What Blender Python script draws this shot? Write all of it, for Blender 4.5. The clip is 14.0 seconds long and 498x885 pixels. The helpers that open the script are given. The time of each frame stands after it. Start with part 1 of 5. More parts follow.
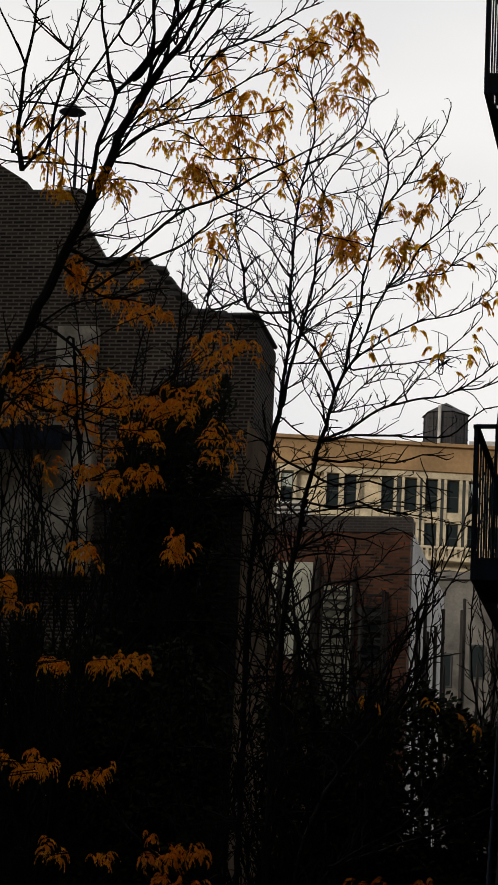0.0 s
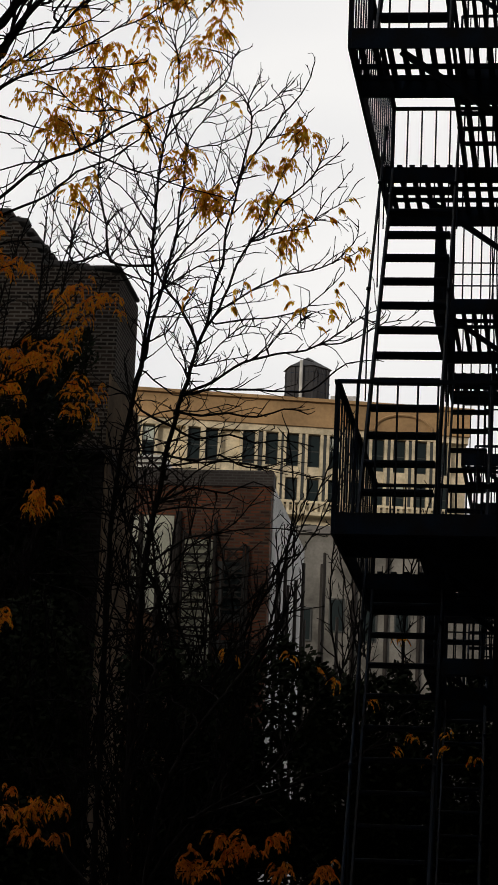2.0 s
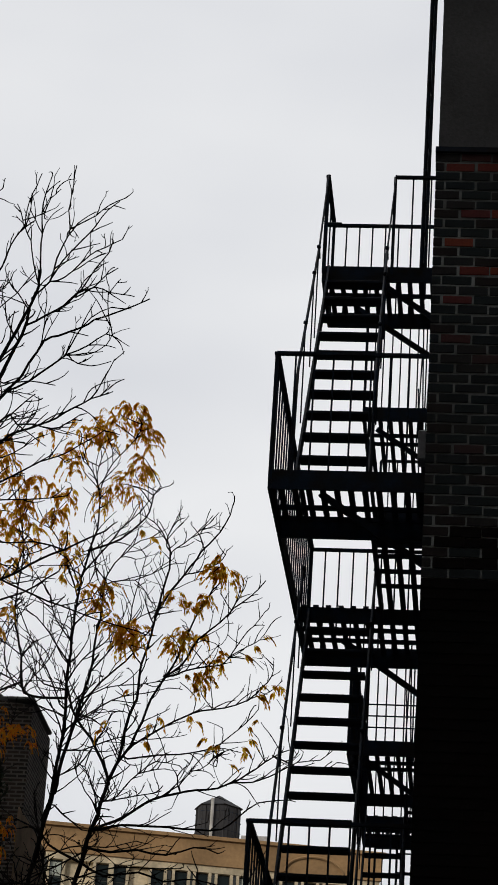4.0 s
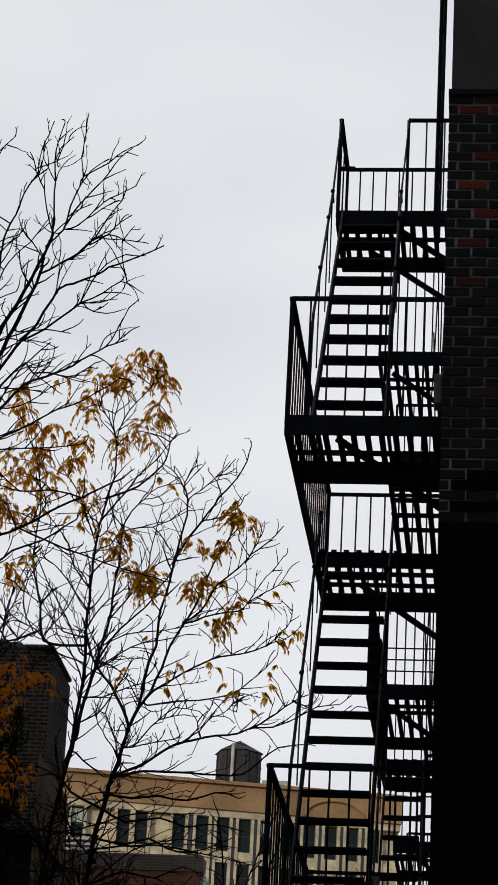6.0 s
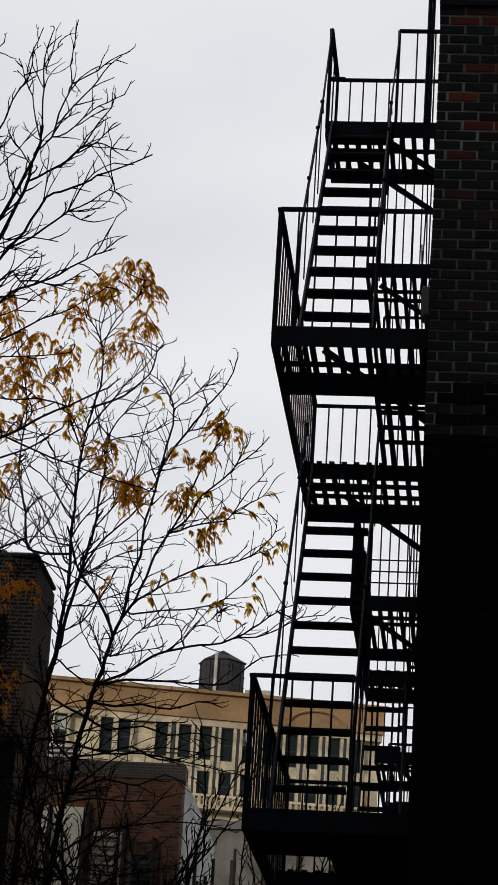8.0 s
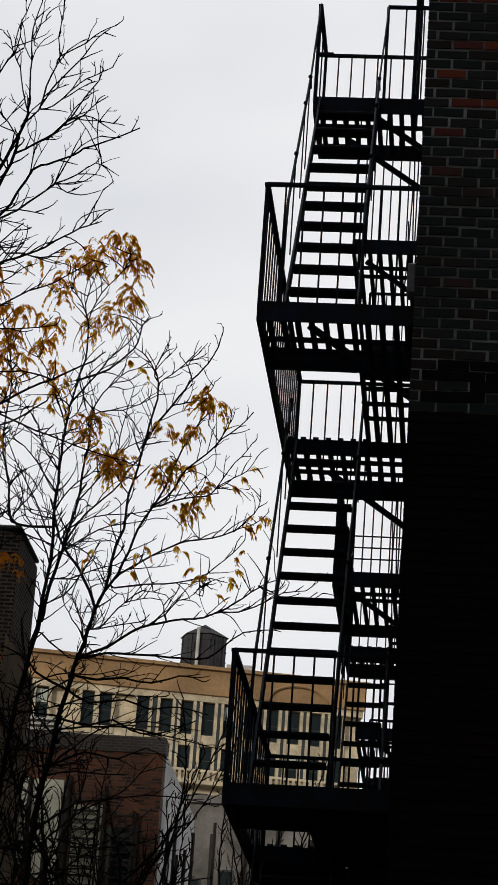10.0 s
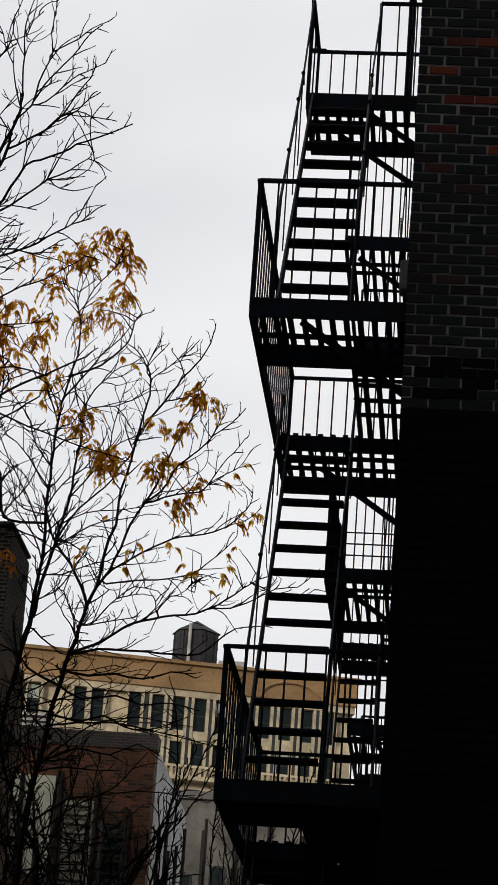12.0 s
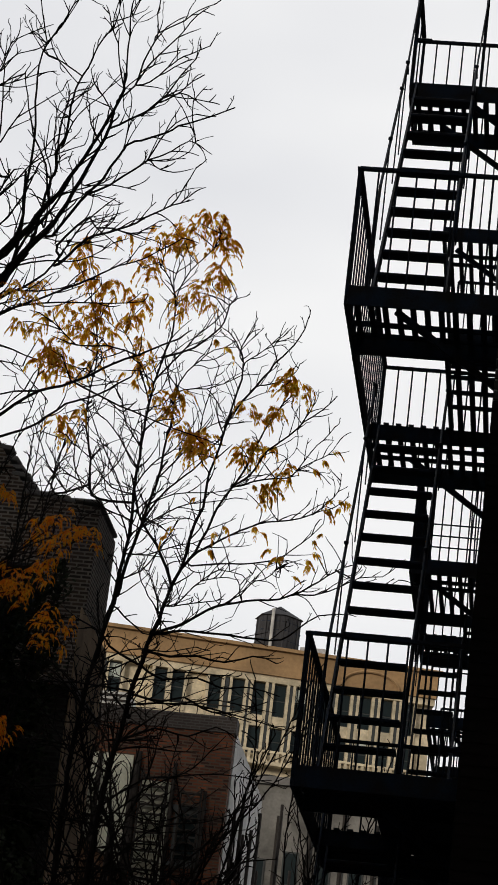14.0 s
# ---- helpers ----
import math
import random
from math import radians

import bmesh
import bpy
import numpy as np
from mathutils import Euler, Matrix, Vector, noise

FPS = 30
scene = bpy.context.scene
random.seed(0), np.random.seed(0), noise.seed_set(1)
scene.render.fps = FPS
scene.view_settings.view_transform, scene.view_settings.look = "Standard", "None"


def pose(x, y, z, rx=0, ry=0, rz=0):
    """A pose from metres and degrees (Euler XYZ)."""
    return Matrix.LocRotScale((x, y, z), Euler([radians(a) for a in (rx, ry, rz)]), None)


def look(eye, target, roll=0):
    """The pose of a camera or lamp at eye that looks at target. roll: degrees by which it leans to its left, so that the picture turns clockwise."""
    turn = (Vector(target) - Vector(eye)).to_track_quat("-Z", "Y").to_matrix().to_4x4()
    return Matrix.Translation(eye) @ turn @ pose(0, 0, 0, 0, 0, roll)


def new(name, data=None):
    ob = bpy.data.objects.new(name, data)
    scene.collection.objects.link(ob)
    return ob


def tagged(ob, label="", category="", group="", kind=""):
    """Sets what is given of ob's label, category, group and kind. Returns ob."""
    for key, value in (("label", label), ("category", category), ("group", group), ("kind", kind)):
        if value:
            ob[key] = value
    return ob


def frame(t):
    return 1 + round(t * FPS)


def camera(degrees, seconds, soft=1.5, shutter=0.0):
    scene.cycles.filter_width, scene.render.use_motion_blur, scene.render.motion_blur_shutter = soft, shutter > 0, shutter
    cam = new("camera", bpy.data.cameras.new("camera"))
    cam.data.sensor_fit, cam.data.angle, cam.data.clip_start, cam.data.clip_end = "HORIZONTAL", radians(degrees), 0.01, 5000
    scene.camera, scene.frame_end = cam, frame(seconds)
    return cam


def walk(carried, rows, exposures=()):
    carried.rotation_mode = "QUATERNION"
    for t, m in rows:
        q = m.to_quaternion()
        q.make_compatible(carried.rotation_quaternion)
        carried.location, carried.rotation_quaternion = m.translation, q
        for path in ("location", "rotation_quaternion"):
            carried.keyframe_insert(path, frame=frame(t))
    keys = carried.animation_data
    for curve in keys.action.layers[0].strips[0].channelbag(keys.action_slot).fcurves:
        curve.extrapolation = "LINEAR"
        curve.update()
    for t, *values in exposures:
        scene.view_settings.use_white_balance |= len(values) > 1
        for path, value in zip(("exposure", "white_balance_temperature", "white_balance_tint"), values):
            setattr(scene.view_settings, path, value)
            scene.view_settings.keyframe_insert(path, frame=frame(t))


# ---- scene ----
# ---- camera and its walk ----
EYE_HEIGHT = 1.6


def stand(tilt, turn, lean):
    """The hand-held camera on its spot in the yard: degrees up, to its left, and of lean."""
    return pose(0, 0, EYE_HEIGHT, 90 + tilt, 0, turn) @ pose(0, 0, 0, 0, 0, lean)


cam = camera(11.00, 14.0, soft=0.8)
walk(cam, [
    (0.0, stand(13.514, 9.952, 2.828)),
    (0.2, stand(12.854, 9.976, 2.636)),
    (0.5, stand(12.545, 9.598, 2.348)),
    (1.0, stand(12.472, 9.078, 2.048)),
    (1.5, stand(12.651, 8.314, 1.921)),
    (1.8, stand(12.683, 7.426, 2.171)),
    (2.0, stand(12.629, 6.759, 2.464)),
    (2.2, stand(12.732, 6.228, 2.223)),
    (2.3, stand(13.056, 6.240, 2.034)),
    (2.5, stand(13.783, 6.230, 1.765)),
    (2.6, stand(14.212, 6.093, 1.924)),
    (2.7, stand(15.188, 6.243, 2.031)),
    (2.8, stand(15.336, 6.260, 2.205)),
    (2.9, stand(16.214, 5.952, 2.358)),
    (3.0, stand(17.000, 5.495, 2.400)),
    (3.1, stand(17.719, 5.214, 2.838)),
    (3.2, stand(18.901, 5.121, 3.249)),
    (3.3, stand(20.029, 4.709, 3.860)),
    (3.4, stand(21.612, 4.881, 4.138)),
    (3.5, stand(22.263, 5.023, 4.177)),
    (3.7, stand(22.428, 5.149, 3.968)),
    (5.8, stand(21.152, 5.737, 3.105)),
    (6.0, stand(21.143, 5.658, 3.138)),
    (6.5, stand(20.777, 5.722, 3.011)),
    (7.0, stand(20.100, 5.861, 3.471)),
    (7.5, stand(19.448, 5.488, 3.686)),
    (8.0, stand(19.185, 5.208, 3.602)),
    (8.2, stand(19.043, 5.005, 3.750)),
    (10.5, stand(18.612, 4.807, 4.105)),
    (11.0, stand(18.570, 4.694, 3.955)),
    (11.5, stand(18.569, 4.640, 4.177)),
    (12.0, stand(18.584, 4.612, 4.128)),
    (12.5, stand(18.623, 4.513, 4.581)),
    (13.0, stand(18.523, 4.303, 5.435)),
    (13.5, stand(17.954, 4.539, 5.686)),
    (13.6, stand(18.029, 4.542, 5.972)),
    (13.7, stand(18.063, 5.150, 6.226)),
    (13.8, stand(17.876, 5.491, 6.292)),
    (13.9, stand(18.309, 6.248, 6.577)),
    (14.0, stand(18.085, 6.668, 6.971)),
], exposures=((0.0, 0.14, 6650, 10), (3.0, 0.15, 6600, 10), (3.7, 0.02, 6400, 10), (6.5, 0.0, 6280, 10), (8.0, 0.02, 6330, 10), (11.0, 0.08, 6400, 10), (12.5, 0.08, 6420, 10), (14.0, 0.14, 6480, 10)))

# ---- world and light ----
world = bpy.data.worlds.new("overcast_sky")
scene.world = world
world.use_nodes = True
wn, wl = world.node_tree.nodes, world.node_tree.links
wn.clear()
w_out = wn.new("ShaderNodeOutputWorld")
w_bg = wn.new("ShaderNodeBackground")
w_sky = wn.new("ShaderNodeTexSky")
w_sky.sky_type, w_sky.sun_disc = "NISHITA", False
w_sky.sun_elevation, w_sky.sun_rotation = radians(13), radians(205)
w_sky.air_density, w_sky.dust_density = 1.0, 3.0
w_co = wn.new("ShaderNodeTexCoord")
w_map = wn.new("ShaderNodeMapping")
w_map.inputs["Scale"].default_value = (1.0, 1.0, 2.4)
w_cloud = wn.new("ShaderNodeTexNoise")
w_cloud.inputs["Scale"].default_value = 5.0
w_cloud.inputs["Detail"].default_value = 3.0
w_cloud.inputs["Roughness"].default_value = 0.45
w_ramp = wn.new("ShaderNodeValToRGB")
w_ramp.color_ramp.elements[0].position, w_ramp.color_ramp.elements[0].color = 0.32, (8.6, 8.65, 8.9, 1)
w_ramp.color_ramp.elements[1].position, w_ramp.color_ramp.elements[1].color = 0.66, (10.2, 10.15, 10.1, 1)
w_mix = wn.new("ShaderNodeMixRGB")
w_mix.inputs[0].default_value = 0.93
wl.new(w_co.outputs["Generated"], w_map.inputs["Vector"])
wl.new(w_map.outputs[0], w_cloud.inputs["Vector"])
wl.new(w_cloud.outputs["Fac"], w_ramp.inputs[0])
wl.new(w_sky.outputs[0], w_mix.inputs[1])
wl.new(w_ramp.outputs[0], w_mix.inputs[2])
# the sky is dimmed to half towards -y, to keep the yard's faces dark
w_sep = wn.new("ShaderNodeSeparateXYZ")
w_fall = wn.new("ShaderNodeMapRange")
w_fall.inputs[1].default_value, w_fall.inputs[2].default_value = -0.6, 0.85
w_fall.inputs[3].default_value, w_fall.inputs[4].default_value = 0.5, 1.0
w_dim = wn.new("ShaderNodeVectorMath")
w_dim.operation = "SCALE"
wl.new(w_co.outputs["Generated"], w_sep.inputs[0])
wl.new(w_sep.outputs[1], w_fall.inputs[0])
wl.new(w_mix.outputs[0], w_dim.inputs[0])
wl.new(w_fall.outputs[0], w_dim.inputs["Scale"])
wl.new(w_dim.outputs[0], w_bg.inputs[0])
w_bg.inputs[1].default_value = 0.085
wl.new(w_bg.outputs[0], w_out.inputs[0])

sun_data = bpy.data.lights.new("sun", "SUN")
sun_data.energy, sun_data.angle, sun_data.color = 1.35, radians(10), (1.0, 0.9, 0.76)
sun = new("sun", sun_data)
sun.matrix_world = look((-105, -225, 57), (0, 0, 0))
scene.view_settings.exposure = 0.0


# ---- materials ----
def material(name, base, rough=0.8, metal=0.0, vary=0.35, scale=6.0, grain=60.0, bump=0.15, second=None):
    """A surface with stains at one scale and grain at another, and a fine relief."""
    m = bpy.data.materials.new(name)
    m.use_nodes = True
    n, l = m.node_tree.nodes, m.node_tree.links
    b = n["Principled BSDF"]
    b.inputs["Roughness"].default_value = rough
    b.inputs["Metallic"].default_value = metal
    co = n.new("ShaderNodeTexCoord")
    big = n.new("ShaderNodeTexNoise")
    big.inputs["Scale"].default_value, big.inputs["Detail"].default_value = scale, 4
    fine = n.new("ShaderNodeTexNoise")
    fine.inputs["Scale"].default_value, fine.inputs["Detail"].default_value = grain, 3
    for t in (big, fine):
        l.new(co.outputs["Object"], t.inputs["Vector"])
    ramp = n.new("ShaderNodeValToRGB")
    second = second or tuple(c * (1 - vary) for c in base)
    ramp.color_ramp.elements[0].position, ramp.color_ramp.elements[1].position = 0.35, 0.65
    ramp.color_ramp.elements[0].color, ramp.color_ramp.elements[1].color = (*second, 1), (*base, 1)
    l.new(big.outputs["Fac"], ramp.inputs[0])
    hue = n.new("ShaderNodeHueSaturation")
    l.new(ramp.outputs[0], hue.inputs["Color"])
    spread = n.new("ShaderNodeMapRange")
    spread.inputs[3].default_value, spread.inputs[4].default_value = 0.7, 1.3
    l.new(fine.outputs["Fac"], spread.inputs[0])
    l.new(spread.outputs[0], hue.inputs["Value"])
    l.new(hue.outputs[0], b.inputs["Base Color"])
    bp = n.new("ShaderNodeBump")
    bp.inputs["Strength"].default_value, bp.inputs["Distance"].default_value = bump, 0.01
    l.new(fine.outputs["Fac"], bp.inputs["Height"])
    l.new(bp.outputs[0], b.inputs["Normal"])
    return m


def brick_pattern(name, one, two, joint, size=1.0, mortar=0.012, rough=0.9):
    """Brickwork for walls that stay far off: courses 68 mm high, on the wall's own plane."""
    m = bpy.data.materials.new(name)
    m.use_nodes = True
    n, l = m.node_tree.nodes, m.node_tree.links
    b = n["Principled BSDF"]
    b.inputs["Roughness"].default_value = rough
    co = n.new("ShaderNodeTexCoord")
    sep = n.new("ShaderNodeSeparateXYZ")
    l.new(co.outputs["Object"], sep.inputs[0])
    add = n.new("ShaderNodeMath")
    add.operation = "ADD"
    l.new(sep.outputs[0], add.inputs[0])
    l.new(sep.outputs[1], add.inputs[1])
    com = n.new("ShaderNodeCombineXYZ")
    l.new(add.outputs[0], com.inputs[0])
    l.new(sep.outputs[2], com.inputs[1])
    br = n.new("ShaderNodeTexBrick")
    br.inputs["Scale"].default_value = 1.0
    br.inputs["Color1"].default_value, br.inputs["Color2"].default_value = (*one, 1), (*two, 1)
    br.inputs["Mortar"].default_value = (*joint, 1)
    br.inputs["Mortar Size"].default_value = mortar * size
    br.inputs["Brick Width"].default_value, br.inputs["Row Height"].default_value = 0.213 * size, 0.0677 * size
    l.new(com.outputs[0], br.inputs["Vector"])
    stain = n.new("ShaderNodeTexNoise")
    stain.inputs["Scale"].default_value, stain.inputs["Detail"].default_value = 0.8, 5
    l.new(co.outputs["Object"], stain.inputs["Vector"])
    spread = n.new("ShaderNodeMapRange")
    spread.inputs[1].default_value, spread.inputs[2].default_value = 0.3, 0.7
    spread.inputs[3].default_value, spread.inputs[4].default_value = 0.5, 1.25
    l.new(stain.outputs["Fac"], spread.inputs[0])
    hue = n.new("ShaderNodeHueSaturation")
    l.new(br.outputs["Color"], hue.inputs["Color"])
    l.new(spread.outputs[0], hue.inputs["Value"])
    l.new(hue.outputs[0], b.inputs["Base Color"])
    bp = n.new("ShaderNodeBump")
    bp.inputs["Strength"].default_value, bp.inputs["Distance"].default_value = 0.5, 0.01
    bp.invert = True
    l.new(br.outputs["Fac"], bp.inputs["Height"])
    l.new(bp.outputs[0], b.inputs["Normal"])
    return m


def piece_material(name, colours, rough=0.9):
    """Single bricks: each takes its own colour of the range."""
    m = material(name, colours[0], rough, 0, 0.3, 9, 90, 0.4)
    n, l = m.node_tree.nodes, m.node_tree.links
    info = n.new("ShaderNodeObjectInfo")
    geo = n.new("ShaderNodeNewGeometry")
    both = n.new("ShaderNodeMath")
    both.operation = "ADD"
    l.new(info.outputs["Random"], both.inputs[0])
    l.new(geo.outputs["Random Per Island"], both.inputs[1])
    wrap = n.new("ShaderNodeMath")
    wrap.operation = "FRACT"
    l.new(both.outputs[0], wrap.inputs[0])
    ramp = n.new("ShaderNodeValToRGB")
    ramp.color_ramp.interpolation = "CONSTANT"
    while len(ramp.color_ramp.elements) < len(colours):
        ramp.color_ramp.elements.new(0.5)
    for i, c in enumerate(colours):
        e = ramp.color_ramp.elements[i]
        e.position, e.color = i / len(colours), (*c, 1)
    l.new(wrap.outputs[0], ramp.inputs[0])
    hue = [x for x in n if x.type == "HUE_SAT"][0]
    l.new(ramp.outputs[0], hue.inputs["Color"])
    return m


def leaf_material(name, one, two, thin=0.9, clear=0.0):
    """Thin autumn leaves that let the light of the sky through."""
    m = bpy.data.materials.new(name)
    m.use_nodes = True
    n, l = m.node_tree.nodes, m.node_tree.links
    b, out = n["Principled BSDF"], n["Material Output"]
    b.inputs["Roughness"].default_value = 0.6
    geo = n.new("ShaderNodeNewGeometry")
    ramp = n.new("ShaderNodeValToRGB")
    ramp.color_ramp.elements[0].color, ramp.color_ramp.elements[1].color = (*one, 1), (*two, 1)
    l.new(geo.outputs["Random Per Island"], ramp.inputs[0])
    l.new(ramp.outputs[0], b.inputs["Base Color"])
    tr = n.new("ShaderNodeBsdfTranslucent")
    l.new(ramp.outputs[0], tr.inputs["Color"])
    mix = n.new("ShaderNodeMixShader")
    mix.inputs[0].default_value = thin
    l.new(b.outputs[0], mix.inputs[1])
    l.new(tr.outputs[0], mix.inputs[2])
    see = n.new("ShaderNodeBsdfTransparent")
    l.new(ramp.outputs[0], see.inputs["Color"])
    both = n.new("ShaderNodeMixShader")
    both.inputs[0].default_value = clear
    l.new(mix.outputs[0], both.inputs[1])
    l.new(see.outputs[0], both.inputs[2])
    l.new(both.outputs[0], out.inputs[0])
    return m


IRON = material("painted_iron", (0.012, 0.028, 0.056), 0.6, 0.0, 0.4, 5, 80, 0.2, second=(0.016, 0.014, 0.014))
BRICKS = piece_material("dark_brick", [(0.05, 0.062, 0.062), (0.06, 0.064, 0.062), (0.042, 0.054, 0.057), (0.064, 0.06, 0.056), (0.04, 0.046, 0.046), (0.05, 0.056, 0.056), (0.056, 0.046, 0.042), (0.045, 0.055, 0.056)])
BRICKS_RED = piece_material("red_brick", [(0.3, 0.06, 0.04), (0.22, 0.05, 0.045), (0.4, 0.085, 0.04)])
BRICKS_BROWN = piece_material("brown_red_brick", [(0.14, 0.055, 0.05), (0.1, 0.055, 0.052)])
# near-black with browner patches, for the end wall below 7.4 m
BLACK = material("black_lower_wall", (0.007, 0.0066, 0.0062), 0.9, 0, 0.4, 0.9, 60, 0.4, second=(0.02, 0.011, 0.008))
MORTAR = material("mortar", (0.62, 0.65, 0.62), 0.95, 0, 0.4, 1.1, 90, 0.4, second=(0.17, 0.17, 0.16))
STUCCO = material("grey_stucco", (0.2, 0.195, 0.19), 0.95, 0, 0.25, 1.5, 50, 0.3)
BRICK_OLD = brick_pattern("weathered_brick", (0.115, 0.078, 0.055), (0.035, 0.026, 0.021), (0.3, 0.265, 0.22), 0.82, 0.014)
BRICK_LIME = material("stained_limewash", (0.85, 0.8, 0.68), 0.95, 0, 0.6, 2.2, 26, 0.5, second=(0.34, 0.3, 0.23))
BRICK_RED = brick_pattern("red_brown_brick", (0.2, 0.058, 0.022), (0.026, 0.012, 0.009), (0.09, 0.06, 0.04), 1.1, 0.014)
BRICK_YARD = brick_pattern("yard_brick", (0.06, 0.045, 0.04), (0.045, 0.036, 0.033), (0.08, 0.075, 0.07))
WHITEWALL = material("white_render", (0.62, 0.62, 0.6), 0.9, 0, 0.35, 0.8, 20, 0.2)
PALE = material("pale_green_paint", (0.68, 0.68, 0.55), 0.85, 0, 0.3, 1.2, 20, 0.2)
LIME = material("limestone", (0.7, 0.6, 0.42), 0.9, 0, 0.42, 0.5, 4, 0.2)
TAN = material("brown_terracotta", (0.4, 0.25, 0.12), 0.9, 0, 0.35, 0.25, 3, 0.2)
CONCRETE = material("streaked_concrete", (0.23, 0.22, 0.2), 0.95, 0, 0.6, 0.9, 12, 0.3)
COPING = material("stone_coping", (0.2, 0.19, 0.18), 0.9, 0, 0.4, 2, 40, 0.3)
BARK = material("dark_bark", (0.022, 0.018, 0.016), 0.95, 0, 0.4, 12, 120, 0.5)
LEAF = leaf_material("golden_leaves", (0.74, 0.26, 0.006), (1.0, 0.7, 0.05), 0.9, 0.25)
LEAF_DEEP = leaf_material("orange_leaves", (0.75, 0.2, 0.02), (1.0, 0.45, 0.05), 0.6)
LEAF_RUSSET = leaf_material("russet_leaves", (0.95, 0.27, 0.01), (1.0, 0.6, 0.04), 0.55)
# stained brown, with the side light on the wing put into its colour
LIT_SIDE = material("brown_lit_side", (0.58, 0.42, 0.26), 0.95, 0, 0.5, 1.3, 18, 0.3)
TIMBER = material("stained_brown_timber", (0.16, 0.085, 0.045), 0.85, 0, 0.45, 1.5, 25, 0.3)
TANK = material("weathered_tank_wood", (0.045, 0.045, 0.05), 0.9, 0, 0.4, 0.8, 6, 0.3)
IVY = material("dark_evergreen_leaves", (0.028, 0.036, 0.018), 0.95, 0, 0.5, 6, 30, 0.1)
IVY.node_tree.nodes["Principled BSDF"].inputs["Specular IOR Level"].default_value = 0.1
GROUND = material("bare_yard_soil", (0.09, 0.075, 0.06), 0.95, 0, 0.5, 0.4, 8, 0.4)
for dull in (IRON, BLACK, BRICKS, BARK):
    dull.node_tree.nodes["Principled BSDF"].inputs["Specular IOR Level"].default_value = 0.2
GLASS = bpy.data.materials.new("window_glass")
GLASS.use_nodes = True
_g = GLASS.node_tree.nodes["Principled BSDF"]
_g.inputs["Base Color"].default_value = (0.012, 0.02, 0.022, 1)
_g.inputs["Roughness"].default_value = 0.25
_g.inputs["Specular IOR Level"].default_value = 0.15
METAL = material("grey_metal", (0.45, 0.45, 0.46), 0.6, 0.0, 0.3, 3, 40, 0.1)
PIPE = material("rusty_black_pipe", (0.022, 0.016, 0.012), 0.8, 0, 0.5, 4, 40, 0.3)
FRAME = material("dark_window_frame", (0.03, 0.035, 0.035), 0.6, 0, 0.2, 2, 20, 0.1)
BLIND = material("pale_blind", (0.45, 0.5, 0.46), 0.8, 0, 0.1, 1, 10, 0.1)


# ---- mesh helpers ----
def mesh_of(name, bm, mat):
    me = bpy.data.meshes.new(name)
    bm.to_mesh(me)
    bm.free()
    me.materials.append(mat)
    return me


def part(name, bm, mat, parent=None, label=""):
    """Link a bmesh as one mesh object under a thing or a part."""
    ob = new(name, mesh_of(name, bm, mat))
    if parent is not None:
        ob.parent = parent
    return tagged(ob, label)


def piece(name, me, parent, at=(0, 0, 0)):
    ob = new(name, me)
    ob.parent = parent
    ob.location = at
    return ob


def thing(name, label, category, at=(0, 0, 0), group="", kind=""):
    ob = new(name)
    ob.location = at
    ob.empty_display_size = 0.2
    return tagged(ob, label, category, group, kind)


def box(bm, x0, x1, y0, y1, z0, z1, bevel=0.0):
    r = bmesh.ops.create_cube(bm, size=1.0)
    bmesh.ops.scale(bm, vec=(x1 - x0, y1 - y0, z1 - z0), verts=r["verts"])
    bmesh.ops.translate(bm, vec=((x0 + x1) / 2, (y0 + y1) / 2, (z0 + z1) / 2), verts=r["verts"])
    if bevel:
        bmesh.ops.bevel(bm, geom=list({e for v in r["verts"] for e in v.link_edges}), offset=bevel, segments=1, affect="EDGES", profile=0.7)
    return bm


def boxed(*dims, bevel=0.0):
    return box(bmesh.new(), *dims, bevel=bevel)


def tube(bm, points, r0, r1=None, sides=6, cap=True):
    """A tapered tube along points."""
    r1 = r0 if r1 is None else r1
    pts = [Vector(p) for p in points]
    rings = []
    side = None
    for i, p in enumerate(pts):
        d = (pts[min(i + 1, len(pts) - 1)] - pts[max(i - 1, 0)]).normalized()
        if side is None:
            side = d.orthogonal().normalized()
        side = (side - d * side.dot(d))
        side = side.normalized() if side.length > 1e-6 else d.orthogonal().normalized()
        up = d.cross(side)
        r = r0 + (r1 - r0) * i / (len(pts) - 1)
        rings.append([bm.verts.new(p + (side * math.cos(a) + up * math.sin(a)) * r) for a in (2 * math.pi * k / sides for k in range(sides))])
    for a, b in zip(rings, rings[1:]):
        for k in range(sides):
            bm.faces.new((a[k], a[(k + 1) % sides], b[(k + 1) % sides], b[k]))
    if cap:
        bm.faces.new(rings[0][::-1])
        bm.faces.new(rings[-1])
    return bm


def bar(bm, a, b, wide, deep, up=(0, 0, 1)):
    """A flat bar from a to b: wide across, deep along up."""
    a, b = Vector(a), Vector(b)
    d = (b - a).normalized()
    s = d.cross(Vector(up))
    s = s.normalized() if s.length > 1e-6 else d.orthogonal().normalized()
    u = s.cross(d)
    vs = [[bm.verts.new(p + s * i * wide / 2 + u * j * deep / 2) for i, j in ((-1, -1), (1, -1), (1, 1), (-1, 1))] for p in (a, b)]
    for k in range(4):
        bm.faces.new((vs[0][k], vs[0][(k + 1) % 4], vs[1][(k + 1) % 4], vs[1][k]))
    bm.faces.new(vs[0][::-1])
    bm.faces.new(vs[1])
    return bm


# ---- ground ----
bm = bmesh.new()
bmesh.ops.create_grid(bm, x_segments=24, y_segments=24, size=2500)
ground = part("ground", bm, GROUND)
tagged(ground, "bare dark yard soil between the buildings", "ground", kind="structure")

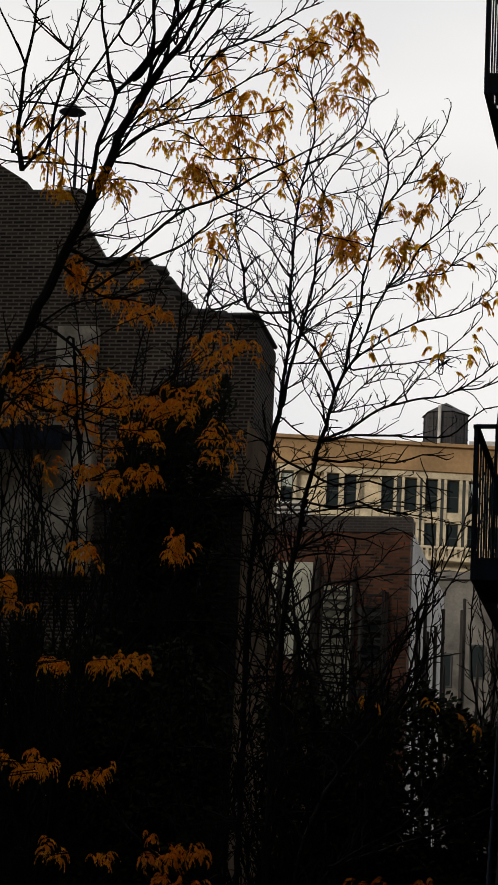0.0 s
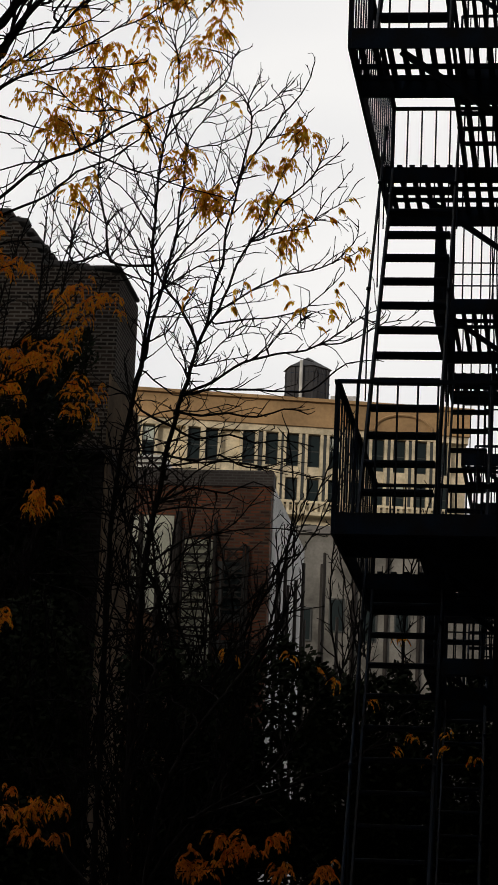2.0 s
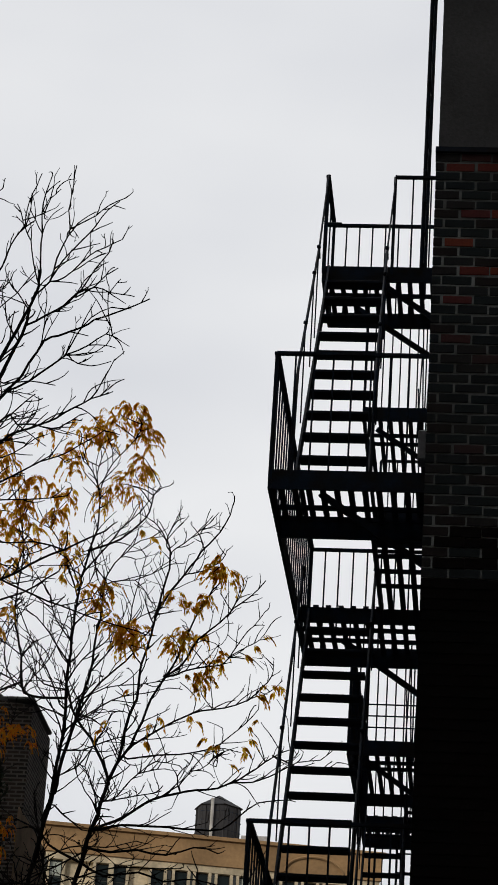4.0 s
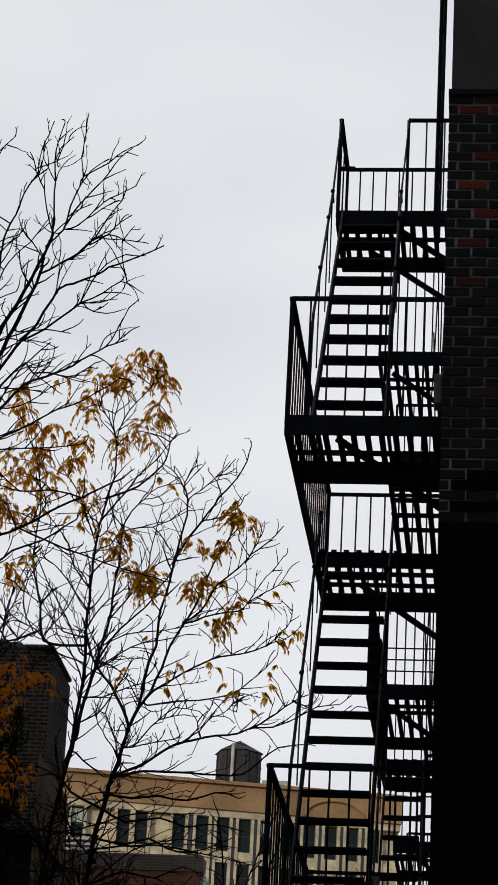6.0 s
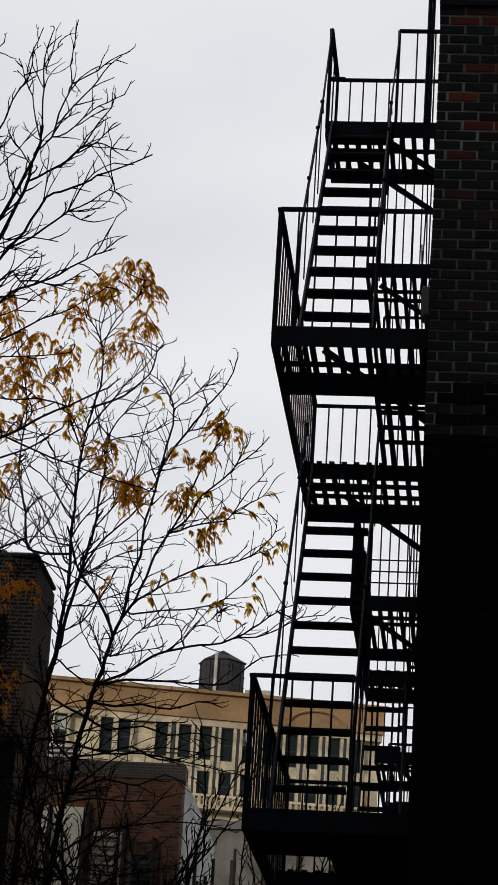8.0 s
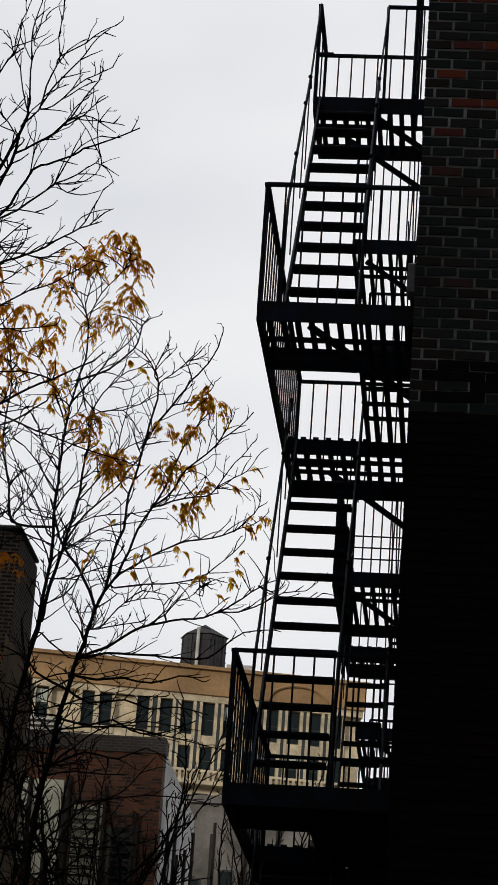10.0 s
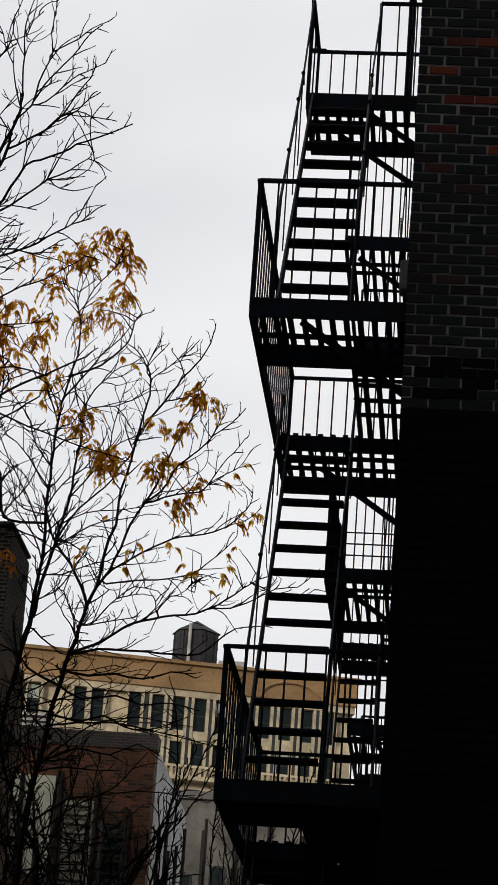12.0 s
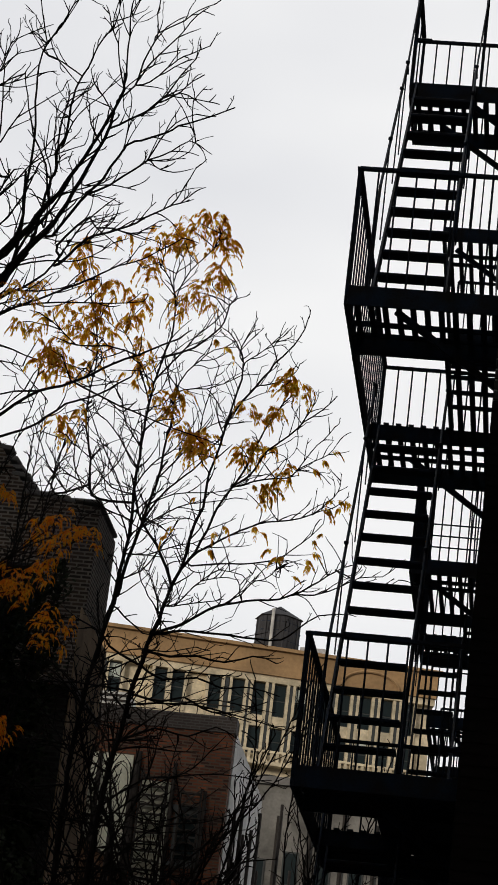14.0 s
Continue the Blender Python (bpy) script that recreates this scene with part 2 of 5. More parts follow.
# ---- fire escapes on the side wall ----
LEVELS = (4.84, 8.18, 11.52)
XR = -0.319                    # wall edge of the balconies


def railing(parent, a, b, height, bars, name="railing", posts=(True, True)):
    """A flat top rail with upright balusters and end posts."""
    a, b = Vector(a), Vector(b)
    up = Vector((0, 0, height))
    rail = part(name, bar(bmesh.new(), a + up, b + up, 0.038, 0.022), IRON, parent)
    n = max(2, bars)
    post = mesh_of("post", bar(bmesh.new(), (0, 0, -0.06), (0, 0, height), 0.026, 0.026, (0, 1, 0)), IRON)
    thin = mesh_of("baluster", tube(bmesh.new(), [(0, 0, 0), (0, 0, height)], 0.0075, sides=5), IRON)
    for i in range(n + 1):
        p = a.lerp(b, i / n)
        if i in (0, n):
            if posts[0 if i == 0 else 1]:
                piece("post", post, rail, p)
        else:
            piece("baluster", thin, rail, p)
    return rail


def landing(parent, z, y0, y1, hole=None, xl=-1.39, split=-0.72, near_from=None, brackets=(), plated=False, side=True):
    """A balcony of flat iron bars on angle beams, with a stair hole in its outer half."""
    deck = part("landing", boxed(xl, xl + 0.022, y0, y1, z - 0.13, z + 0.01), IRON, parent)
    for y in (y0, y1 - 0.02):
        part("end_beam", boxed(xl + 0.023, XR, y, y + 0.02, z - 0.13, z + 0.012), IRON, deck)
    beams = [y0 + 0.6, y0 + 0.82] if hole else [(y0 + y1) / 2]
    if hole:
        beams += [hole[1] + 0.5, y1 - 0.4]
        for y in (hole[0] - 0.1, hole[1] + 0.02):
            part("trimmer_beam", boxed(xl + 0.023, XR, y, y + 0.04, z - 0.13, z - 0.0125), IRON, deck)
        part("hole_beam", boxed(split, split + 0.022, hole[0] - 0.06, hole[1] + 0.019, z - 0.12, z + 0.008), IRON, deck)
    if hole and not plated:
        for k in range(4):
            y = hole[0] + 0.2 + 0.33 * k
            part("cross_beam", boxed(split + 0.024, XR, y, y + 0.03, z - 0.04, z - 0.0125), IRON, deck)
    for y in beams:
        part("cross_beam", boxed(xl + 0.023, XR, y, y + 0.035, z - 0.042, z - 0.0125), IRON, deck)
    if plated:
        part("floor_plate", boxed(split + 0.03, XR - 0.005, y0 + 0.03, y1 - 0.03, z - 0.034, z - 0.0135), IRON, deck)
        part("floor_plate", boxed(xl + 0.03, split - 0.01, y0 + 0.03, hole[0] - 0.07, z - 0.034, z - 0.0135), IRON, deck)
        part("floor_plate", boxed(xl + 0.03, split - 0.01, hole[1] + 0.08, y1 - 0.03, z - 0.034, z - 0.0135), IRON, deck)
        part("floor_plate", boxed(-0.9, split - 0.01, hole[0] - 0.05, hole[1], z - 0.034, z - 0.0135), IRON, deck)
    pitch = 0.098
    full = mesh_of("slat", boxed(-0.021, 0.021, y0 + 0.021, y1 - 0.021, -0.012, 0.0), IRON)
    if hole:
        near = mesh_of("slat", boxed(-0.021, 0.021, y0 + 0.021, hole[0] - 0.06, -0.012, 0.0), IRON)
        far = mesh_of("slat", boxed(-0.021, 0.021, hole[1], y1 - 0.021, -0.012, 0.0), IRON)
    for i in range(int((XR - xl - 0.07) / pitch) + 1):
        x = xl + 0.062 + i * pitch
        if hole and x < split + 0.03:
            piece("slat", near, deck, (x, 0, z))
            piece("slat", far, deck, (x, 0, z))
        else:
            piece("slat", full, deck, (x, 0, z))
    for y, start in brackets:
        part("bracket", bar(bmesh.new(), (start, y, z - 0.03), (XR, y, z - 0.06 - 0.65 * (XR - start)), 0.03, 0.045), IRON, deck)
        part("bracket_foot", boxed(XR - 0.012, XR + 0.03, y - 0.04, y + 0.04, z - 0.3 - 0.65 * (XR - start), z - 0.05 - 0.65 * (XR - start)), IRON, deck)
    n = max(2, round((y1 - y0) / ((0.19 if y1 - y0 > 2 else 0.5) if xl < -1.2 else 0.13)))
    if side:
        railing(parent, (xl + 0.012, y0, z), (xl + 0.012, y1, z), 0.89, n, "side_railing", (False, False))
    x0 = near_from or xl + 0.012
    railing(parent, (x0, y0 + 0.01, z), (XR, y0 + 0.01, z), 0.89, max(2, round((XR - x0) / (0.14 if xl < -1.25 else 0.085))), "near_railing", (True, False))
    railing(parent, (xl + 0.012, y1 - 0.01, z), (XR, y1 - 0.01, z), 0.89, round((XR - xl) / (0.115 if xl < -1.2 else 0.09)), "far_railing", (True, False))
    return deck


def stair(parent, y0, z0, y1, z1, steps=14, xa=-1.235, xb=-0.74, rail_up=0.8, deep=0.14, wide=0.018, lean=-0.05, rail_to=0.8):
    """A steep open flight: two flat stringers, plate treads and pipe handrails."""
    bm = bar(bmesh.new(), (xa, y0, z0), (xa + lean, y1, z1 - 0.05), 0.016, 0.13, (0, -1, 0.8))
    flight = part("stair_flight", bm, IRON, parent)
    part("stringer", bar(bmesh.new(), (xb + wide / 2, y0, z0), (xb + lean + wide / 2, y1, z1 - 0.05), wide, 0.13, (0, -1, 0.8)), IRON, flight)
    tread = mesh_of("tread", boxed(xa + 0.01, xb - 0.01, -deep / 2, deep / 2, -0.026, 0.0, bevel=0.004), IRON)
    for i in range(1, steps):
        f = i / steps
        piece("tread", tread, flight, (lean * f, y0 + (y1 - y0) * f, z0 + (z1 - z0) * f))
    slope = Vector((lean, y1 - y0, z1 - z0))
    for x in (xa - 0.03, xb + wide + 0.015):
        low, high = Vector((x, y0, z0)), Vector((x, y0, z0)) + slope * rail_to
        up = Vector((0, 0, rail_up))
        rail = part("handrail", tube(bmesh.new(), [low + Vector((0, -0.02, 0.05)), low + Vector((0, 0.02, rail_up - 0.1)), low.lerp(high, 0.05) + up, high + up, high + up + Vector((0, 0.06, -0.06))], 0.012, sides=6), IRON, flight)
        for f in (rail_to * 0.375, rail_to * 0.775, rail_to):
            p = low + slope * f
            part("rail_stay", tube(bmesh.new(), [p, p + Vector((0, -0.03, rail_up * 0.98))], 0.006, sides=5), IRON, rail)
            knob = bmesh.new()
            bmesh.ops.create_icosphere(knob, subdivisions=1, radius=0.02, matrix=Matrix.Translation(p + Vector((0, -0.03, rail_up))))
            part("knob", knob, IRON, rail)
    return flight


# the side wall runs slightly aslant to the yard
CORNER = Matrix.Translation((-1.39, 16.42, 0))
ASLANT = CORNER @ pose(0, 0, 0, 0, 0, -0.85) @ CORNER.inverted()

escape = thing("fire_escape", "black-painted iron fire escape with open stairs on the brick side wall", "fire escape", group="fire escapes on the side wall")
escape.matrix_world = ASLANT
Y0, Y1 = 16.42, 20.4
HOLE = (17.45, 19.22)
landing(escape, LEVELS[0] - 3.34, Y0, Y1, None)
landing(escape, LEVELS[0], Y0, 19.75, (17.35, 18.55), plated=True, brackets=((16.8, -1.0), (19.3, -0.8)))
landing(escape, LEVELS[1], Y0, Y1, HOLE, brackets=((16.75, -1.05), (20.0, -1.06)))
landing(escape, LEVELS[2], 20.0, 20.95, None, near_from=-0.79, brackets=((20.15, -0.95), (20.75, -1.12)))
part("post", bar(bmesh.new(), (-1.378, 20.01, LEVELS[2] - 0.05), (-1.378, 20.01, LEVELS[2] + 0.9), 0.032, 0.03, (0, 1, 0)), IRON, escape)
stair(escape, 16.62, LEVELS[0], 19.3, LEVELS[1], 14)
stair(escape, 16.62, LEVELS[1], 20.0, LEVELS[2], 11, xa=-1.22, xb=-0.725, wide=0.012, lean=-0.11, rail_to=0.62)
part("tie_rod", tube(bmesh.new(), [(-1.318, 18.72, LEVELS[2] - 0.47), (-1.375, 20.0, LEVELS[2] + 0.9)], 0.009, sides=5), IRON, escape)
part("tie_rod", tube(bmesh.new(), [(-0.766, 18.72, LEVELS[2] - 0.47), (-0.785, 20.0, LEVELS[2] + 0.9)], 0.008, sides=5), IRON, escape)
part("rail_lug", boxed(-1.37, -1.24, 20.0, 20.03, LEVELS[2] + 0.4, LEVELS[2] + 0.44, bevel=0.006), IRON, escape)
stair(escape, 16.62, LEVELS[0] - 3.34, 18.7, LEVELS[0], 14)
ladder = part("roof_ladder", tube(bmesh.new(), [(-0.55, 20.3, LEVELS[2]), (-0.53, 20.2, LEVELS[2] + 5.0)], 0.018), IRON, escape)
part("ladder_rail", tube(bmesh.new(), [(-0.53, 20.6, LEVELS[2]), (-0.51, 20.5, LEVELS[2] + 5.0)], 0.018), IRON, ladder)
rung = mesh_of("rung", tube(bmesh.new(), [(-0.54, 20.25, 0), (-0.52, 20.55, 0)], 0.009, sides=5), IRON)
for i in range(16):
    piece("rung", rung, ladder, (0, -0.02 * i / 3, LEVELS[2] + 0.3 * i + 0.2))

escape_far = thing("fire_escape", "narrow black iron fire escape farther along the brick side wall", "fire escape", group="fire escapes on the side wall")
escape_far.matrix_world = ASLANT
for z in LEVELS:
    landing(escape_far, z, 23.05, 26.6, (24.95, 25.75), xl=-1.17, split=-0.7, brackets=((23.5, -1.05), (26.2, -0.8)), side=z < LEVELS[2])
stair(escape_far, 23.3, LEVELS[0], 25.8, LEVELS[1], 14, -1.06, -0.68)
stair(escape_far, 23.3, LEVELS[0] - 3.34, 25.8, LEVELS[0], 14, -1.06, -0.68)
landing(escape_far, LEVELS[0] - 3.34, 23.05, 26.6, None, xl=-1.17)
for z in LEVELS:
    for h in (0.1, 0.2) if z < LEVELS[2] else (0.72,):
        part("mid_rail", bar(bmesh.new(), (-1.158, 26.59, z + h), (XR, 26.59, z + h), 0.012, 0.012), IRON, escape_far)
    for h in (0.14, 0.25, 0.36) if z < LEVELS[2] else ():
        part("mid_rail", bar(bmesh.new(), (-1.158, 23.06, z + h), (XR, 23.06, z + h), 0.01, 0.012), IRON, escape_far)
    # loose rods and a hanging cable between the landings
    for x, y, lean in ((-0.57, 23.4, 0.03), (-0.72, 24.6, 0.05), (-0.6, 23.9, -0.04), (-0.55, 24.9, 0.02), (-0.67, 25.4, -0.06)):
        part("hanging_rod", tube(bmesh.new(), [(x, y, z - 0.12), (x + lean * 0.6, y, z + 0.5), (x + lean, y, z + (1.25 if z > LEVELS[0] else 3.2))], 0.008, sides=5), IRON, escape_far)

drop = part("drop_ladder", bar(bmesh.new(), (-0.81, 26.4, 4.84), (-0.81, 26.4, 8.1), 0.016, 0.03, (0, 1, 0)), IRON, escape_far)
part("ladder_rail", bar(bmesh.new(), (-0.57, 26.4, 4.84), (-0.57, 26.4, 8.1), 0.016, 0.03, (0, 1, 0)), IRON, drop)
drop_rung = mesh_of("rung", bar(bmesh.new(), (-0.81, 26.4, 0), (-0.57, 26.4, 0), 0.014, 0.014), IRON)
for i in range(16):
    piece("rung", drop_rung, drop, (0, 0, 4.95 + 0.2 * i))

escape_last = thing("fire_escape", "black iron fire escape at the side wall's far end", "fire escape", group="fire escapes on the side wall")
escape_last.matrix_world = ASLANT
for z in LEVELS[:2]:
    landing(escape_last, z, 29.6, 33.1, (31.2, 32.4), xl=-1.2, split=-0.75, brackets=((30.0, -1.05), (32.7, -0.9)), side=False)
    for h in (0.3, 0.6):
        part("mid_rail", bar(bmesh.new(), (-1.19, 29.61, z + h), (XR, 29.61, z + h), 0.012, 0.02), IRON, escape_last)
stair(escape_last, 29.9, LEVELS[0], 32.4, LEVELS[1], 16, -1.1, -0.6, deep=0.12)
stair(escape_last, 29.9, LEVELS[0] - 3.34, 32.4, LEVELS[0], 16, -1.1, -0.6, deep=0.12)
landing(escape_last, LEVELS[0] - 3.34, 29.6, 33.1, None, xl=-1.2)

# ---- the near brick building ----
# far length and unseen top are added to block sky from the old house
side_wall = part("wall_side", boxed(-0.305, 0.0, 16.61, 58, 0, 26), BRICK_YARD)
side_wall.matrix_world = ASLANT
tagged(side_wall, "dark brick side wall that carries the fire escapes", "wall", kind="structure")
near_wall = part("wall_near", boxed(-0.3165, 14, 16.31, 16.6, 7.4, 10.62), MORTAR)
tagged(near_wall, "dark brick end wall with a few red bricks", "wall", kind="structure")
lower_wall = part("wall_lower", boxed(-0.3165, 14, 16.31, 16.6, 0, 7.399), BLACK)
tagged(lower_wall, "black lower part of the brick end wall", "wall", kind="structure")
# raised well out of view to 26 m, to cut the skylight
upper_wall = part("wall_upper", boxed(-0.305, 14, 16.33, 16.6, 10.661, 26), STUCCO)
tagged(upper_wall, "plain grey stucco upper storey over the brick", "wall", kind="structure")
tagged(part("trim", boxed(-0.325, 14, 16.285, 16.6, 10.621, 10.66), IRON), "thin dark flashing strip over the brickwork", "trim", kind="structure")
wall_box = part("junction_box", boxed(-0.375, -0.318, 16.45, 16.6, 8.31, 8.53, bevel=0.008), METAL)
tagged(wall_box, "small grey metal junction box on the wall corner", "junction box")

# ---- the weathered brick building behind the trees ----
old = thing("brick_building", "weathered dark brick house with a stepped roofline", "building", (-7.8, 34, 0))


def at_old(x0, x1, y0, y1, z0, z1, bevel=0.0):
    return boxed(x0 + 7.8, x1 + 7.8, y0 - 34, y1 - 34, z0, z1, bevel=bevel)


def ramp_block(x0, x1, y0, y1, z0, za, zb):
    """A block whose top falls from za at x0 to zb at x1."""
    bm = at_old(x0, x1, y0, y1, z0, max(za, zb))
    for v in bm.verts:
        if v.co.z > z0 + 0.01:
            v.co.z = za if v.co.x < (x0 + x1) / 2 + 7.8 else zb
    return bm


part("wall", ramp_block(-6.98, -5.93, 34, 35.7, 0, 11.76, 11.64), BRICK_OLD, old)
part("wall", ramp_block(-7.5, -6.981, 34.02, 34.9, 0, 12.5, 11.8), BRICK_OLD, old)
part("chimney_wall", at_old(-8.2, -7.501, 34.05, 34.8, 0, 12.49), BRICK_OLD, old)
part("wall", ramp_block(-8.55, -8.201, 34.08, 34.7, 0, 13.2, 12.64), BRICK_OLD, old)
part("wall", at_old(-14, -8.551, 34.1, 34.6, 0, 13.62), BRICK_OLD, old)
part("rear_block", at_old(-14, -7.1, 35.71, 41, 0, 11.2), BRICK_YARD, old)
part("gable", ramp_block(-11.2, -9.4, 34.14, 34.58, 13.621, 14.9, 13.75), BRICK_OLD, old, "sloping brick gable end")
part("coping", at_old(-6.3, -5.91, 33.99, 35.7, 11.70, 11.76, 0.02), COPING, old)
rng = random.Random(4)
stone = mesh_of("coping_stone", boxed(-0.14, 0.14, -0.16, 0.16, 0, 0.07, bevel=0.012), COPING)
for x, z in [(-8.05 + 0.29 * i, 12.491) for i in range(2)] + [(-7.42 + 0.1 * i, 12.36 - 0.128 * i) for i in range(5)] + [(-6.9 + 0.2 * i, 11.75 - 0.022 * i) for i in range(4)]:
    p = piece("coping_stone", stone, old, (x + 7.8, 0.18, z + rng.uniform(-0.01, 0.03)))
    p.rotation_euler = (0, rng.uniform(-0.05, 0.12), rng.uniform(-0.1, 0.1))
part("parapet_cap", at_old(-8.15, -7.52, 34.0, 34.8, 12.50, 12.58, 0.01), COPING, old)
part("pale_bay", at_old(-10.2, -8.1, 33.7, 34.09, 8.0, 9.95), BRICK_LIME, old, "pale painted bay of brickwork")
part("pale_strip", at_old(-8.72, -8.16, 33.8, 34.04, 9.96, 11.5), BRICK_LIME, old, "pale painted strip of wall")
awning = part("awning", at_old(-10.2, -8.4, 33.2, 33.69, 9.82, 9.92, 0.01), IRON, old, "dark flat window awning")
part("awning_front", at_old(-10.2, -8.4, 33.17, 33.199, 9.58, 9.92), IRON, awning)
part("rear_wing", at_old(-7.5, -5.58, 31.6, 33.99, 0, 8.55), BRICK_YARD, old, "low dark brick wing")
# thin sheet over the wing's side, lighter in colour to look lit
part("wing_side", at_old(-5.579, -5.56, 31.62, 33.98, 0, 9.6), LIT_SIDE, old, "stained brown side of the wing, coloured lighter as if lit")
part("wing_roof", at_old(-7.56, -5.53, 31.5, 33.94, 8.551, 8.63), COPING, old)
for x, z0 in ((-7.25, 9.6),):
    y = 33.96 if z0 > 9.1 else 31.56
    w = part("window", at_old(x, x + 0.62, y, y + 0.06, z0, z0 + 1.15), FRAME, old)
    part("pane", at_old(x + 0.05, x + 0.57, y - 0.012, y - 0.004, z0 + 0.05, z0 + 1.1), GLASS, w)
    part("window_sill", at_old(x - 0.06, x + 0.68, y - 0.06, y, z0 - 0.08, z0 - 0.002), COPING, w)
# a roof cage with a pointed hat, behind the parapet
cage = thing("roof_vent", "thin iron roof vent with a pointed metal hat", "roof vent", (-8.92, 34.34, 13.62))
for x, y in ((-0.22, -0.1), (0.2, -0.1), (-0.2, 0.2), (0.22, 0.2), (0.0, -0.1), (0.1, 0.2)):
    part("leg", tube(bmesh.new(), [(x, y, 0), (x * 0.95, y, 1.2)], 0.014, sides=5), IRON, cage)
bm = bmesh.new()
bmesh.ops.create_cone(bm, cap_ends=True, segments=12, radius1=0.2, radius2=0.02, depth=0.14, matrix=Matrix.Translation((0.05, 0.05, 1.35)))
part("hat", bm, IRON, cage)

# ---- red-brown brick house with a white side ----
red = thing("brick_house", "red-brown brick house with a white rendered side wall", "building", (-9, 60, 0))
part("front_wall", boxed(-5, 2.48, 0, 0.4, 0, 14.05), BRICK_RED, red)
part("side_wall", boxed(2.2, 2.5, 0.401, 8.7, 0, 14.15), WHITEWALL, red, "stained white rendered side wall")
part("roof", boxed(-5, 2.19, 0.41, 8.7, 13.5, 13.8), COPING, red)
part("parapet", boxed(-5, 2.52, -0.04, 0.42, 14.051, 14.45, bevel=0.02), BRICK_YARD, red, "dark worn brick parapet")
rail = part("roof_rail", bar(bmesh.new(), (0.2, 0.2, 14.75), (2.4, 0.2, 14.75), 0.03, 0.03), PIPE, red)
for i in range(6):
    part("rail_post", tube(bmesh.new(), [(0.25 + 0.42 * i, 0.2, 14.45), (0.25 + 0.42 * i, 0.2, 14.75)], 0.012, sides=5), PIPE, rail)
part("pale_panel", boxed(-1.05, 0.18, -0.08, -0.001, 9.2, 13.3), PALE, red, "pale green painted wall panel")
part("pale_panel", boxed(0.42, 1.14, -0.06, -0.001, 9.2, 12.75), PALE, red, "pale green painted wall panel")
part("downpipe", tube(bmesh.new(), [(0.3, -0.1, 8), (0.3, -0.1, 13.4)], 0.08, sides=8), PIPE, red)
for x, z1, r in ((1.2, 13.2, 0.05), (1.98, 12.6, 0.045), (0.22, 12.9, 0.06)):
    part("downpipe", tube(bmesh.new(), [(x, -0.12, 8), (x, -0.12, z1)], r, sides=8), PIPE, red)
part("downpipe", tube(bmesh.new(), [(-0.6, -0.1, 8), (-0.6, -0.1, 13.3)], 0.06, sides=8), PIPE, red)
for x, z in ((1.32, 10.9), (1.3, 9.0), (-2.2, 11.6)):
    w = part("window", boxed(x, x + 0.62, -0.05, -0.001, z, z + 1.2), FRAME, red, "dark wooden window")
    for k in (0, 1):
        part("pane", boxed(x + 0.06, x + 0.56, -0.066, -0.056, z + 0.06 + 0.56 * k, z + 0.57 + 0.56 * k), GLASS, w)
    part("window_sill", boxed(x - 0.08, x + 0.7, -0.1, -0.001, z - 0.1, z - 0.002), FRAME, w)
    part("lintel", boxed(x - 0.1, x + 0.72, -0.05, -0.001, z + 1.202, z + 1.34), FRAME, w)
for x0, x1, z0, z1, n in ((-1.0, -0.55, 9.6, 12.7, 15), (0.45, 1.08, 9.2, 12.9, 17), (1.42, 1.9, 9.2, 12.6, 12)):
    lad = part("ladder", tube(bmesh.new(), [(x0, -0.2, z0), (x0, -0.2, z1), (x0, 0.0, z1 + 0.05)], 0.03, sides=6), PIPE, red, "dark iron ladder with crossed braces")
    part("ladder_rail", tube(bmesh.new(), [(x1, -0.2, z0), (x1, -0.2, z1), (x1, 0.0, z1 + 0.05)], 0.03, sides=6), PIPE, lad)
    r = mesh_of("rung", bar(bmesh.new(), (x0, 0, 0), (x1, 0, 0), 0.12, 0.035), PIPE)
    for i in range(n):
        piece("rung", r, lad, (0, -0.2, z0 + 0.1 + (z1 - z0 - 0.2) * i / (n - 1)))
    for k in range(3):
        za, zb = z1 - 0.45 * k, z1 - 0.45 * (k + 1)
        part("brace", bar(bmesh.new(), (x0, -0.25, za), (x1, -0.25, zb), 0.03, 0.03), PIPE, lad)
        part("brace", bar(bmesh.new(), (x1, -0.27, za), (x0, -0.27, zb), 0.03, 0.03), PIPE, lad)
lean = thing("stair_shed", "brown timber shed with a sloping roof before the house", "shed", (-9.2, 58.6, 0))
bm = boxed(-0.5, 0.46, 0, 1.2, 0, 11.1)
for v in bm.verts:
    if v.co.z > 1:
        v.co.z = 11.1 if v.co.x < 0 else 10.45
part("body", bm, TIMBER, lean)
part("roof_board", bar(bmesh.new(), (-0.55, 0.5, 11.14), (0.5, 0.5, 10.48), 1.3, 0.05), PIPE, lean)
part("stove_pipe", tube(bmesh.new(), [(0.27, -0.06, 10.0), (0.27, -0.06, 11.35)], 0.07, sides=8), PIPE, lean)
for i in range(6):
    part("board", boxed(-0.48 + 0.155 * i, -0.35 + 0.155 * i, -0.03, -0.001, 9.3, 10.98 - 0.1 * i), TIMBER, lean)
white_hut = thing("roof_hut", "white slatted roof hut between the houses", "roof hut", (-11.9, 75, 0))
part("body", boxed(-0.55, 0.5, 0, 1.5, 0, 18.1), WHITEWALL, white_hut)
for i in range(4):
    part("slat", boxed(-0.56, 0.51, -0.06, -0.001, 17.48 + 0.16 * i, 17.54 + 0.16 * i), PIPE, white_hut)
